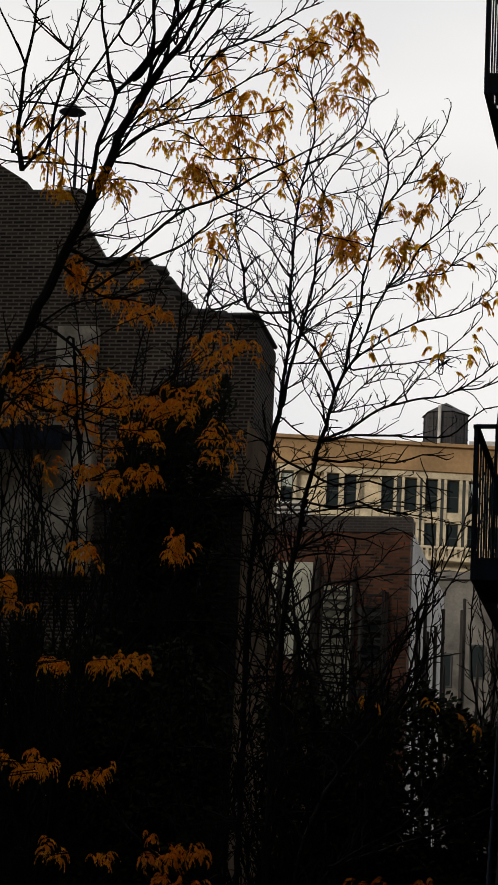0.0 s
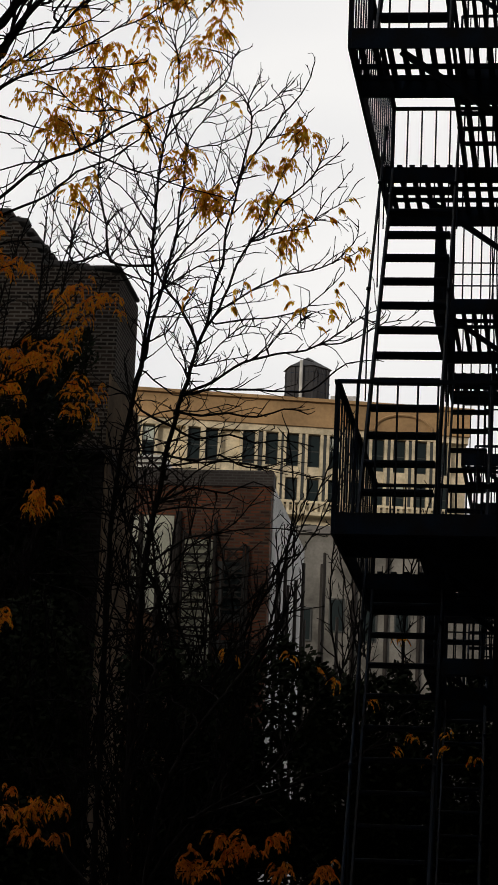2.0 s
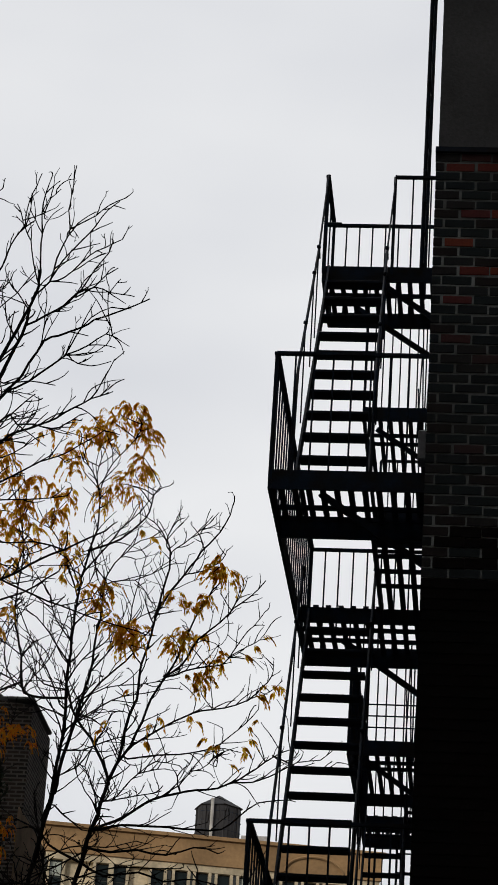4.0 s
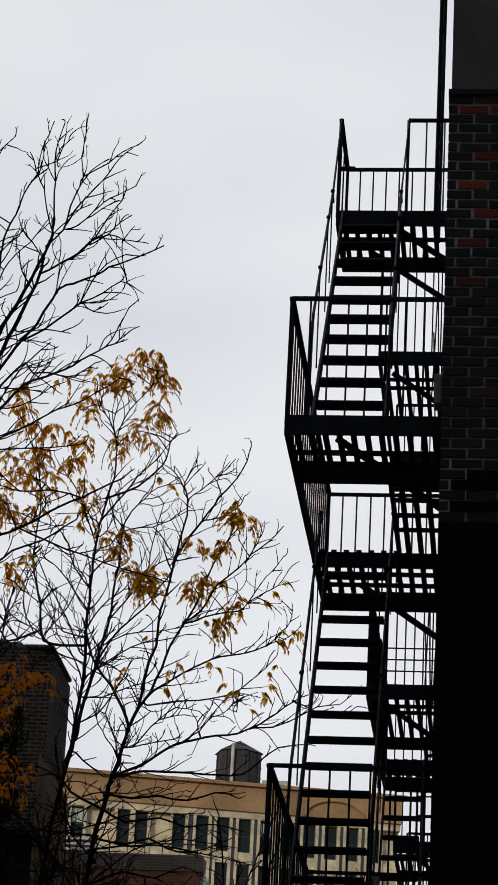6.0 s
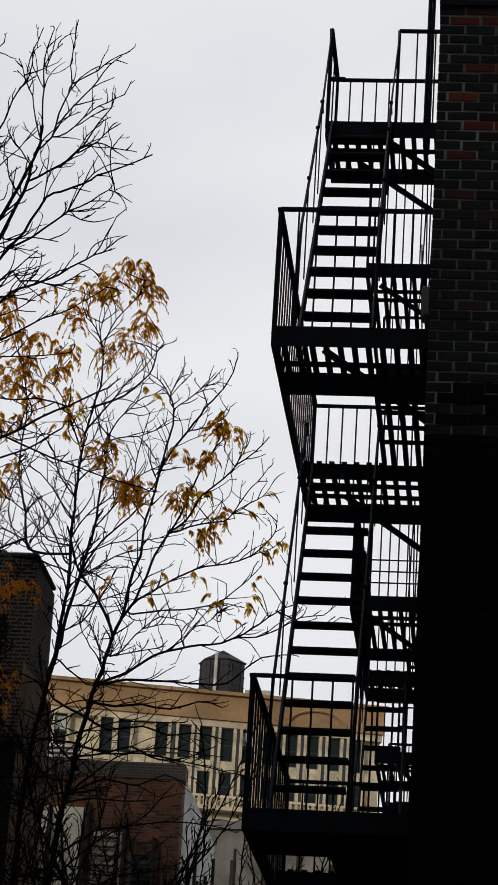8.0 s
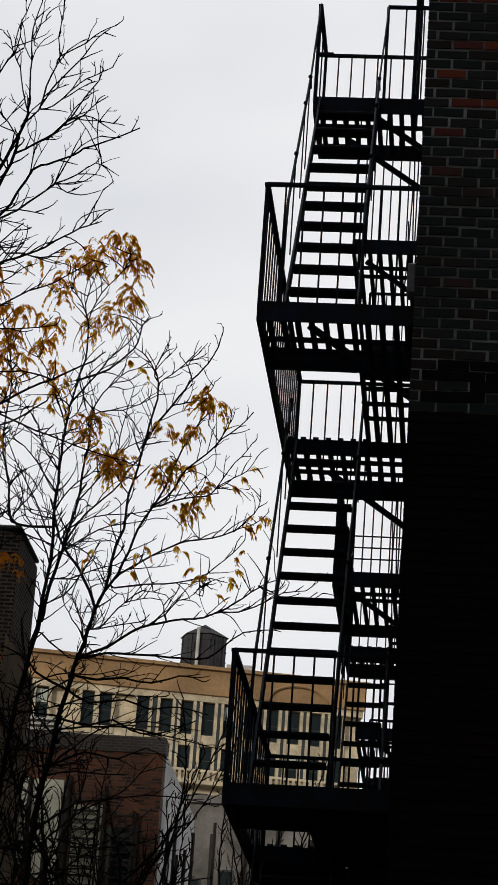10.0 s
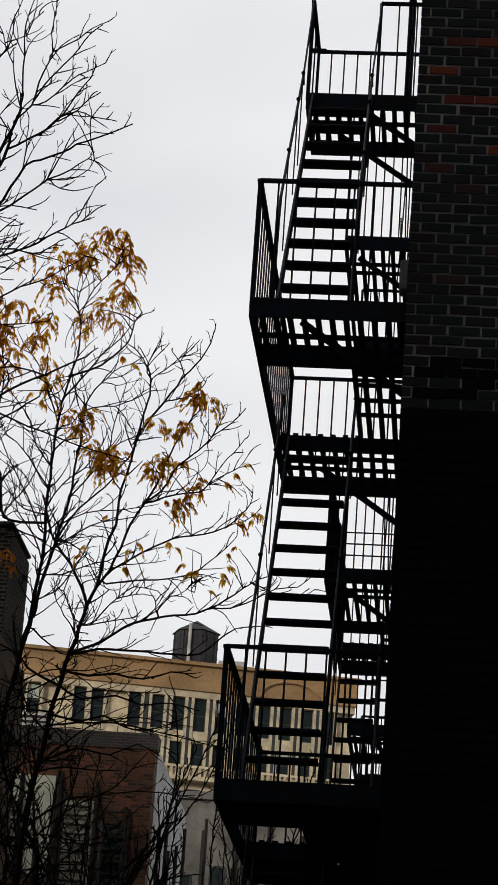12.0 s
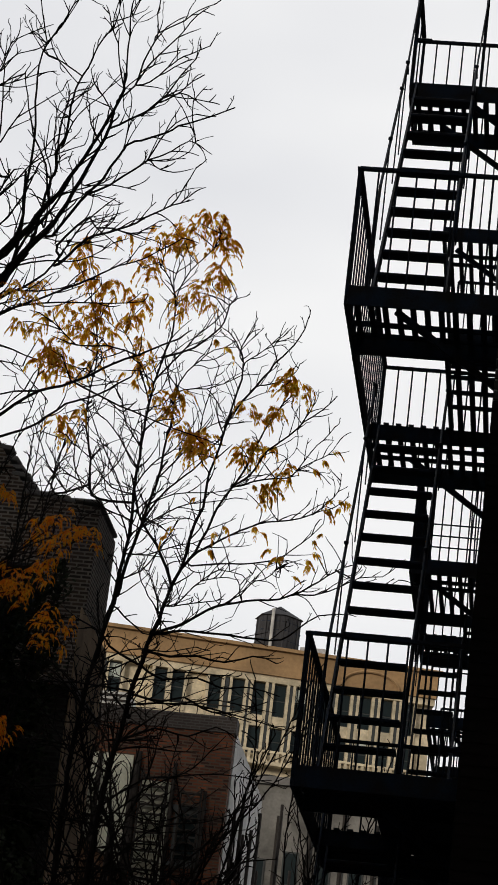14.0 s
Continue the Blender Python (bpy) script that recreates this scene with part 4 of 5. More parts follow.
young.leaves(GOLD, 0.74, 2, (-2.52, 24.01, 10.04), (-2.38, 23.53, 9.96), (-2.38, 23.95, 9.93), (-2.55, 23.59, 9.63), (-2.77, 23.74, 9.56), (-2.73, 24.09, 9.50), (-2.85, 24.01, 9.29), (-2.68, 23.55, 9.17))
young.leaves(GOLD, 0.74, 2, (-2.44, 23.50, 8.92), (-2.51, 23.52, 8.78), (-2.40, 23.97, 9.10), (-3.19, 23.52, 9.15), (-3.36, 23.97, 9.31), (-3.19, 23.98, 9.39))
young.leaves(SMALL, 0.8, 1, (-2.67, 23.79, 8.46), (-2.46, 23.86, 8.49), (-2.31, 23.68, 8.16), (-2.14, 23.79, 8.23), (-2.05, 23.63, 8.38), (-2.01, 23.70, 8.29), (-1.90, 23.34, 8.35), (-1.98, 23.63, 8.60))
young.leaves(SMALL, 0.8, 1, (-1.90, 23.89, 8.79), (-1.78, 23.53, 8.64), (-2.16, 23.73, 9.11), (-1.93, 23.41, 9.04), (-2.72, 23.59, 8.79), (-2.20, 23.62, 8.12), (-2.30, 23.76, 8.24), (-3.38, 23.49, 8.29))
young.leaves(SMALL, 0.8, 1, (-3.28, 23.58, 8.55), (-2.93, 23.41, 8.31), (-3.02, 23.65, 8.27))

# the taller one behind it
tall = Tree("young_tree", "tall slender autumn tree with golden drooping leaves", (-4.23, 24.6, 0), 5)
tall.limb(0.034, 0.019, (-4.23, 24.6, 0), (-4.23, 24.6, 4.30), (-4.25, 24.6, 5.68), (-4.23, 24.6, 6.52), (-4.16, 24.6, 7.15), (-4.07, 24.6, 7.66), (-4.01, 24.6, 8.01))
tall.limb(0.018, 0.009, (-4.03, 24.60, 7.90), (-4.00, 24.64, 8.29), (-3.97, 24.69, 8.74), (-3.99, 24.73, 9.10), (-3.99, 24.77, 9.48), (-3.99, 24.82, 9.79), (-3.98, 24.86, 10.11), (-3.95, 24.91, 10.44), (-3.90, 24.95, 10.70))
tall.limb(0.010, 0.004, (-3.85, 24.60, 10.58), (-3.79, 24.52, 10.73), (-3.77, 24.44, 10.92), (-3.78, 24.36, 11.10), (-3.85, 24.28, 11.26), (-3.94, 24.19, 11.34))
tall.limb(0.007, 0.003, (-3.81, 24.60, 11.14), (-3.85, 24.59, 11.35), (-3.81, 24.57, 11.53), (-3.75, 24.56, 11.72))
tall.limb(0.006, 0.003, (-3.81, 24.60, 11.17), (-3.73, 24.49, 11.35), (-3.60, 24.39, 11.49), (-3.43, 24.28, 11.64), (-3.37, 24.18, 11.76))
tall.limb(0.018, 0.007, (-4.00, 24.60, 7.98), (-3.94, 24.64, 8.40), (-3.85, 24.68, 8.80), (-3.80, 24.72, 9.11), (-3.76, 24.76, 9.30), (-3.75, 24.80, 9.61), (-3.73, 24.84, 9.87), (-3.72, 24.88, 10.25))
tall.limb(0.010, 0.004, (-3.84, 24.60, 8.77), (-3.72, 24.61, 9.02), (-3.56, 24.61, 9.20), (-3.40, 24.62, 9.36), (-3.27, 24.63, 9.57), (-3.14, 24.63, 9.79), (-3.10, 24.64, 9.94))
tall.limb(0.012, 0.004, (-3.87, 24.60, 10.52), (-3.68, 24.53, 10.56), (-3.53, 24.47, 10.61), (-3.33, 24.40, 10.76), (-3.24, 24.34, 10.86), (-3.20, 24.27, 11.02), (-3.13, 24.21, 11.10))
tall.limb(0.010, 0.003, (-3.87, 24.60, 10.33), (-3.68, 24.59, 10.58), (-3.55, 24.57, 10.76), (-3.36, 24.56, 10.96), (-3.21, 24.54, 11.16))
tall.limb(0.009, 0.003, (-3.94, 24.60, 10.02), (-4.07, 24.67, 10.35), (-4.18, 24.74, 10.62), (-4.32, 24.81, 10.83), (-4.43, 24.88, 10.98))
tall.limb(0.012, 0.004, (-4.39, 24.60, 8.99), (-4.46, 24.61, 9.38), (-4.56, 24.62, 9.77), (-4.56, 24.63, 10.14), (-4.55, 24.64, 10.51), (-4.60, 24.65, 10.82))
tall.limb(0.008, 0.003, (-4.02, 24.60, 8.89), (-4.17, 24.51, 9.21), (-4.31, 24.41, 9.44), (-4.41, 24.32, 9.64), (-4.50, 24.22, 9.82))
tall.limb(0.008, 0.003, (-3.96, 24.60, 9.30), (-4.15, 24.71, 9.57), (-4.30, 24.82, 9.78), (-4.50, 24.93, 9.97), (-4.76, 25.04, 10.03))
tall.limb(0.008, 0.003, (-3.96, 24.60, 9.04), (-4.18, 24.45, 9.04), (-4.32, 24.30, 9.20), (-4.42, 24.16, 9.38))
tall.limb(0.010, 0.003, (-4.77, 24.60, 8.98), (-4.82, 24.69, 9.30), (-4.77, 24.77, 9.57), (-4.71, 24.86, 9.79), (-4.62, 24.94, 10.06))
tall.limb(0.008, 0.003, (-3.98, 24.60, 8.77), (-4.27, 24.72, 8.91), (-4.54, 24.84, 9.18), (-4.81, 24.96, 9.36), (-5.03, 25.07, 9.66))
tall.limb(0.007, 0.003, (-3.74, 24.60, 10.09), (-3.61, 24.66, 10.21), (-3.39, 24.73, 10.27), (-3.23, 24.79, 10.36), (-3.06, 24.85, 10.49))
tall.limb(0.007, 0.003, (-3.85, 24.60, 10.55), (-3.80, 24.75, 10.39), (-3.70, 24.90, 10.29), (-3.70, 25.05, 10.19))
tall.limb(0.007, 0.003, (-3.70, 24.60, 10.16), (-3.59, 24.61, 10.40), (-3.48, 24.62, 10.53), (-3.35, 24.62, 10.66), (-3.12, 24.63, 10.71))
tall.limb(0.007, 0.003, (-3.94, 24.60, 10.09), (-3.97, 24.51, 10.23), (-4.05, 24.41, 10.35), (-4.16, 24.32, 10.40))
tall.limb(0.007, 0.003, (-3.70, 24.60, 9.76), (-3.45, 24.59, 9.70), (-3.28, 24.58, 9.83), (-3.10, 24.57, 9.91))
tall.limb(0.006, 0.003, (-3.14, 24.60, 9.75), (-3.26, 24.72, 10.02), (-3.29, 24.84, 10.19))
tall.limb(0.008, 0.003, (-3.73, 24.60, 9.25), (-3.51, 24.67, 9.58), (-3.41, 24.73, 9.78), (-3.39, 24.80, 10.11), (-3.31, 24.87, 10.57))
tall.limb(0.007, 0.003, (-3.80, 24.60, 8.95), (-3.57, 24.57, 9.07), (-3.29, 24.54, 9.10), (-3.06, 24.51, 9.13), (-2.84, 24.48, 9.24))
tall.limb(0.008, 0.003, (-3.86, 24.60, 8.71), (-3.64, 24.71, 8.90), (-3.43, 24.82, 9.06), (-3.22, 24.94, 9.13), (-3.01, 25.05, 9.23))
tall.limb(0.007, 0.003, (-3.96, 24.60, 9.54), (-4.13, 24.48, 9.74), (-4.18, 24.37, 9.94), (-4.29, 24.25, 10.07), (-4.45, 24.14, 10.09))
tall.limb(0.007, 0.003, (-3.95, 24.60, 9.72), (-3.78, 24.60, 9.91), (-3.70, 24.60, 10.03), (-3.66, 24.60, 10.21))
tall.limb(0.008, 0.003, (-3.98, 24.60, 8.42), (-3.74, 24.48, 8.39), (-3.50, 24.37, 8.46), (-3.27, 24.25, 8.49), (-3.09, 24.14, 8.55))
tall.limb(0.008, 0.003, (-4.02, 24.60, 8.13), (-3.79, 24.56, 8.24), (-3.66, 24.53, 8.41), (-3.53, 24.49, 8.64), (-3.46, 24.46, 8.80))
tall.limb(0.007, 0.003, (-3.87, 24.60, 8.80), (-3.72, 24.76, 8.80), (-3.56, 24.93, 8.70), (-3.45, 25.09, 8.49))
tall.limb(0.008, 0.003, (-3.96, 24.60, 8.54), (-4.06, 24.50, 8.80), (-4.23, 24.41, 9.00), (-4.26, 24.31, 9.20), (-4.35, 24.22, 9.46))
tall.limb(0.008, 0.003, (-3.97, 24.60, 9.12), (-3.85, 24.72, 9.40), (-3.65, 24.84, 9.63), (-3.55, 24.96, 9.86), (-3.50, 25.09, 10.08))
tall.limb(0.006, 0.003, (-4.46, 24.60, 9.38), (-4.67, 24.74, 9.56), (-4.88, 24.87, 9.66), (-5.09, 25.01, 9.76))
tall.limb(0.006, 0.003, (-4.39, 24.60, 9.05), (-4.18, 24.66, 9.38), (-4.10, 24.73, 9.64), (-4.04, 24.79, 9.96))
tall.limb(0.007, 0.003, (-4.49, 24.60, 9.05), (-4.61, 24.49, 9.31), (-4.56, 24.38, 9.57), (-4.39, 24.27, 9.78), (-4.33, 24.16, 9.98))
tall.limb(0.007, 0.003, (-4.66, 24.60, 9.01), (-4.88, 24.59, 9.27), (-4.99, 24.58, 9.50), (-5.10, 24.57, 9.74))
tall.shoots(24, 3.8, 7.6, 0.6, 1.6)
tall.twigs(0.18, 0.5, 7.5)
tall.leaves(GOLD, 0.72, 2, (-4.81, 24.12, 11.29), (-4.73, 24.50, 11.39), (-4.73, 24.26, 11.44), (-4.63, 24.15, 11.00), (-4.58, 24.52, 11.05), (-4.93, 24.52, 10.86), (-4.86, 24.51, 10.70), (-4.53, 24.19, 10.65))
tall.leaves(GOLD, 0.72, 2, (-4.54, 24.55, 10.60), (-4.42, 24.47, 10.68), (-4.29, 24.58, 10.86), (-4.22, 24.45, 10.93), (-4.12, 24.60, 11.02), (-4.37, 24.29, 10.97), (-4.09, 24.45, 10.47), (-4.06, 24.47, 10.34))
tall.leaves(GOLD, 0.72, 2, (-4.92, 24.31, 10.25), (-4.80, 24.30, 10.19), (-4.61, 24.24, 10.24), (-4.99, 24.52, 10.15), (-4.13, 24.23, 11.29), (-4.08, 24.45, 11.44), (-3.76, 24.34, 11.58), (-3.68, 24.42, 11.66))
tall.leaves(GOLD, 0.72, 2, (-3.69, 24.19, 11.73), (-3.58, 24.05, 11.76), (-3.89, 24.41, 11.75), (-3.93, 24.09, 11.56), (-3.44, 24.22, 11.80), (-3.37, 24.47, 11.72), (-3.32, 24.03, 11.29), (-3.34, 24.55, 11.68))
tall.leaves(GOLD, 0.72, 2, (-3.34, 24.35, 11.86), (-3.41, 24.34, 11.24), (-3.76, 24.41, 11.06), (-3.52, 24.03, 10.98), (-3.40, 24.01, 10.95), (-3.69, 24.43, 10.94), (-3.81, 24.35, 9.94), (-3.69, 24.38, 9.81))
tall.leaves(GOLD, 0.72, 2, (-3.59, 24.49, 10.00), (-3.50, 24.16, 9.56), (-3.40, 24.10, 9.48), (-4.74, 24.58, 9.66), (-4.52, 24.04, 9.55), (-4.77, 24.31, 9.48), (-4.94, 24.37, 10.46), (-4.74, 24.57, 10.67))
tall.leaves(SMALL, 0.9, 1, (-3.30, 24.05, 10.45), (-4.43, 24.42, 11.74), (-4.08, 24.05, 9.95), (-4.02, 24.27, 9.88), (-4.58, 24.37, 9.90))

# the large dark tree that rises over both
big = Tree("big_tree", "dark spreading tree with orange leaves on lower limbs", (-5.61, 20.5, 0), 8)
big.limb(0.085, 0.044, (-5.61, 20.5, 0), (-5.61, 20.50, 4.13), (-5.71, 20.40, 5.52), (-5.72, 20.29, 6.46), (-5.67, 20.19, 6.96))
big.limb(0.042, 0.034, (-5.76, 20.50, 7.05), (-5.57, 20.51, 7.55), (-5.34, 20.52, 8.10), (-5.17, 20.53, 8.51), (-4.98, 20.54, 8.97), (-4.88, 20.55, 9.31), (-4.79, 20.56, 9.52), (-4.65, 20.57, 9.80), (-4.55, 20.58, 9.94))
big.limb(0.024, 0.009, (-5.12, 20.50, 8.57), (-5.07, 20.50, 9.01), (-5.02, 20.50, 9.31), (-4.92, 20.50, 9.70), (-4.98, 20.50, 9.88), (-5.01, 20.49, 10.09), (-5.08, 20.49, 10.41), (-5.10, 20.49, 10.73))
big.limb(0.018, 0.009, (-4.92, 20.50, 9.70), (-4.74, 20.45, 9.86), (-4.62, 20.41, 10.00), (-4.58, 20.36, 10.19), (-4.60, 20.31, 10.58))
big.limb(0.018, 0.008, (-4.64, 20.50, 9.76), (-4.52, 20.57, 10.01), (-4.50, 20.64, 10.25), (-4.48, 20.70, 10.54), (-4.43, 20.77, 10.83))
big.limb(0.014, 0.006, (-4.64, 20.50, 9.80), (-4.54, 20.42, 10.00), (-4.34, 20.34, 10.22), (-4.22, 20.26, 10.45), (-4.13, 20.18, 10.57))
big.limb(0.024, 0.008, (-5.70, 20.50, 9.01), (-5.76, 20.52, 9.33), (-5.77, 20.54, 9.65), (-5.76, 20.56, 10.03), (-5.71, 20.58, 10.30), (-5.71, 20.60, 10.68))
big.limb(0.010, 0.005, (-5.74, 20.50, 9.98), (-5.87, 20.45, 10.25), (-5.95, 20.39, 10.41), (-6.02, 20.34, 10.57))
big.limb(0.014, 0.006, (-5.51, 20.50, 9.17), (-5.43, 20.46, 9.57), (-5.34, 20.43, 9.91), (-5.30, 20.39, 10.16), (-5.23, 20.36, 10.41), (-5.20, 20.32, 10.60))
big.limb(0.014, 0.006, (-5.65, 20.50, 9.06), (-5.49, 20.49, 9.32), (-5.33, 20.49, 9.52), (-5.19, 20.48, 9.78), (-5.03, 20.48, 10.06), (-4.92, 20.47, 10.24), (-4.82, 20.47, 10.50), (-4.74, 20.46, 10.65))
big.limb(0.010, 0.005, (-5.81, 20.50, 9.17), (-5.62, 20.45, 9.56), (-5.43, 20.40, 9.85), (-5.30, 20.35, 10.01), (-5.13, 20.30, 10.28), (-5.03, 20.25, 10.46))
big.limb(0.012, 0.004, (-4.90, 20.50, 9.08), (-4.73, 20.51, 9.42), (-4.52, 20.52, 9.58), (-4.35, 20.54, 9.73), (-4.20, 20.55, 10.00), (-4.06, 20.56, 10.26), (-3.83, 20.57, 10.50))
big.limb(0.012, 0.003, (-4.97, 20.50, 9.03), (-4.66, 20.45, 9.29), (-4.41, 20.40, 9.40), (-4.11, 20.35, 9.53), (-3.91, 20.30, 9.61), (-3.67, 20.25, 9.74), (-3.51, 20.21, 9.77), (-3.13, 20.16, 10.00))
big.limb(0.009, 0.003, (-5.04, 20.50, 8.85), (-4.75, 20.42, 9.23), (-4.44, 20.35, 9.35), (-4.14, 20.27, 9.37), (-3.78, 20.19, 9.36), (-3.39, 20.12, 9.38))
big.limb(0.016, 0.006, (-4.89, 20.50, 8.14), (-4.65, 20.46, 8.28), (-4.41, 20.42, 8.47), (-4.21, 20.38, 8.60), (-3.92, 20.34, 8.69), (-3.68, 20.30, 8.82), (-3.39, 20.25, 8.95), (-3.05, 20.21, 9.11))
big.limb(0.012, 0.005, (-5.08, 20.50, 7.89), (-4.83, 20.45, 8.03), (-4.51, 20.39, 8.16), (-4.19, 20.34, 8.29), (-3.95, 20.28, 8.47), (-3.70, 20.23, 8.55), (-3.41, 20.17, 8.72))
big.limb(0.010, 0.003, (-5.37, 20.50, 10.13), (-5.71, 20.65, 10.49), (-5.90, 20.80, 10.77))
big.limb(0.008, 0.003, (-5.30, 20.50, 9.89), (-5.50, 20.50, 9.82), (-5.74, 20.51, 9.59), (-5.94, 20.51, 9.51))
big.limb(0.008, 0.003, (-5.34, 20.50, 10.10), (-5.71, 20.55, 10.44), (-5.60, 20.60, 10.62), (-5.55, 20.64, 10.75))
big.limb(0.008, 0.003, (-5.76, 20.50, 9.58), (-5.62, 20.57, 9.82), (-5.40, 20.65, 10.06), (-5.22, 20.72, 10.11))
big.limb(0.008, 0.003, (-4.84, 20.50, 9.31), (-4.66, 20.41, 9.48), (-4.25, 20.32, 9.49), (-3.94, 20.23, 9.56))
big.limb(0.007, 0.003, (-5.31, 20.50, 9.94), (-5.22, 20.62, 9.78), (-5.04, 20.74, 9.67), (-4.81, 20.86, 9.55))
big.limb(0.014, 0.005, (-5.29, 20.50, 8.14), (-5.12, 20.48, 7.99), (-4.82, 20.45, 7.83), (-4.52, 20.43, 7.90), (-4.32, 20.41, 7.91))
big.limb(0.014, 0.005, (-5.50, 20.50, 7.64), (-5.30, 20.49, 7.54), (-5.03, 20.48, 7.29), (-5.03, 20.48, 6.90), (-4.93, 20.47, 6.51))
big.limb(0.016, 0.005, (-5.67, 20.50, 7.19), (-5.45, 20.50, 6.90), (-5.10, 20.50, 6.80), (-5.00, 20.49, 6.37), (-4.95, 20.49, 6.03))
big.limb(0.012, 0.005, (-5.73, 20.50, 6.70), (-5.41, 20.55, 6.13), (-5.17, 20.60, 5.95), (-4.97, 20.66, 5.77))
big.limb(0.012, 0.005, (-5.15, 20.50, 7.49), (-5.11, 20.55, 7.11), (-5.09, 20.61, 6.73), (-5.06, 20.66, 6.40), (-5.31, 20.71, 6.17))
big.limb(0.030, 0.022, (-4.76, 20.50, 9.82), (-4.56, 20.60, 10.19), (-4.41, 20.69, 10.50))
big.limb(0.020, 0.010, (-4.36, 20.50, 10.42), (-4.12, 20.37, 10.77), (-3.93, 20.23, 11.09), (-3.80, 20.10, 11.33))
big.limb(0.022, 0.010, (-4.65, 20.50, 9.77), (-4.33, 20.46, 10.16), (-4.10, 20.42, 10.66), (-3.97, 20.38, 10.97), (-3.91, 20.34, 11.22), (-3.89, 20.30, 11.31))
big.limb(0.007, 0.003, (-3.88, 20.50, 11.53), (-3.88, 20.42, 11.81), (-3.87, 20.34, 11.94), (-3.87, 20.26, 12.12), (-3.84, 20.17, 12.27), (-3.78, 20.09, 12.41))
big.limb(0.005, 0.003, (-3.90, 20.50, 12.25), (-3.88, 20.67, 12.48), (-3.83, 20.84, 12.67))
big.limb(0.008, 0.003, (-3.90, 20.50, 11.44), (-3.79, 20.56, 11.60), (-3.77, 20.62, 11.86), (-3.70, 20.68, 12.09), (-3.69, 20.74, 12.21), (-3.48, 20.80, 12.38), (-3.37, 20.86, 12.53), (-3.25, 20.92, 12.63))
big.limb(0.007, 0.003, (-3.78, 20.50, 11.58), (-3.71, 20.58, 11.79), (-3.64, 20.67, 11.97), (-3.51, 20.75, 12.19), (-3.38, 20.84, 12.46), (-3.29, 20.92, 12.60))
big.limb(0.005, 0.003, (-3.65, 20.50, 12.09), (-3.69, 20.58, 12.32), (-3.69, 20.67, 12.62), (-3.69, 20.75, 12.87))
big.limb(0.006, 0.003, (-3.89, 20.50, 11.55), (-3.95, 20.51, 11.75), (-4.00, 20.53, 11.98), (-4.07, 20.54, 12.12), (-4.06, 20.55, 12.38), (-4.00, 20.56, 12.56), (-3.97, 20.58, 12.69))
big.limb(0.004, 0.003, (-4.07, 20.50, 12.10), (-4.06, 20.28, 12.13), (-4.06, 20.06, 12.10))
big.limb(0.004, 0.003, (-3.90, 20.50, 12.05), (-3.97, 20.49, 12.17), (-4.02, 20.48, 12.26))
big.limb(0.009, 0.003, (-3.95, 20.50, 11.13), (-3.79, 20.54, 11.26), (-3.63, 20.59, 11.40), (-3.52, 20.63, 11.56), (-3.42, 20.67, 11.78), (-3.31, 20.72, 11.97), (-3.30, 20.76, 12.19))
big.limb(0.006, 0.003, (-3.77, 20.50, 11.56), (-3.67, 20.55, 11.63), (-3.54, 20.60, 11.80), (-3.47, 20.65, 11.91), (-3.36, 20.70, 12.01), (-3.21, 20.76, 12.13))
big.limb(0.006, 0.003, (-3.68, 20.50, 11.27), (-3.53, 20.41, 11.40), (-3.34, 20.31, 11.42), (-3.20, 20.22, 11.34), (-3.06, 20.12, 11.27), (-2.95, 20.03, 11.21))
big.limb(0.006, 0.003, (-3.54, 20.50, 11.41), (-3.35, 20.34, 11.45), (-3.23, 20.17, 11.48), (-3.11, 20.01, 11.47))
big.limb(0.012, 0.004, (-4.33, 20.50, 10.07), (-4.11, 20.45, 10.40), (-3.94, 20.41, 10.60), (-3.76, 20.36, 10.91), (-3.63, 20.32, 10.95), (-3.43, 20.27, 11.01), (-3.31, 20.23, 11.07), (-3.13, 20.18, 11.12), (-2.96, 20.13, 11.17), (-2.82, 20.09, 11.22))
big.limb(0.010, 0.003, (-4.09, 20.50, 10.48), (-3.89, 20.57, 10.62), (-3.72, 20.64, 10.82), (-3.61, 20.71, 10.95), (-3.43, 20.78, 11.08), (-3.30, 20.85, 11.23), (-3.20, 20.92, 11.20))
big.limb(0.006, 0.003, (-3.58, 20.50, 10.86), (-3.47, 20.37, 11.00), (-3.34, 20.24, 11.10), (-3.15, 20.11, 11.14))
big.limb(0.005, 0.003, (-3.55, 20.50, 10.84), (-3.46, 20.45, 10.75), (-3.38, 20.39, 10.77))
big.limb(0.005, 0.003, (-3.24, 20.50, 11.28), (-3.25, 20.49, 11.44), (-3.25, 20.48, 11.52))
big.limb(0.012, 0.003, (-4.23, 20.50, 9.81), (-4.04, 20.55, 10.07), (-3.93, 20.60, 10.16), (-3.77, 20.64, 10.24), (-3.64, 20.69, 10.33), (-3.50, 20.74, 10.46), (-3.37, 20.79, 10.56), (-3.29, 20.84, 10.75), (-3.21, 20.88, 10.98))
big.limb(0.004, 0.003, (-3.32, 20.50, 10.44), (-3.22, 20.32, 10.39), (-3.12, 20.14, 10.38))
big.limb(0.010, 0.003, (-4.27, 20.50, 9.98), (-4.11, 20.47, 10.17), (-4.01, 20.43, 10.24), (-3.93, 20.40, 10.14), (-3.77, 20.36, 10.12), (-3.61, 20.33, 10.08), (-3.49, 20.30, 10.11), (-3.37, 20.26, 10.18))
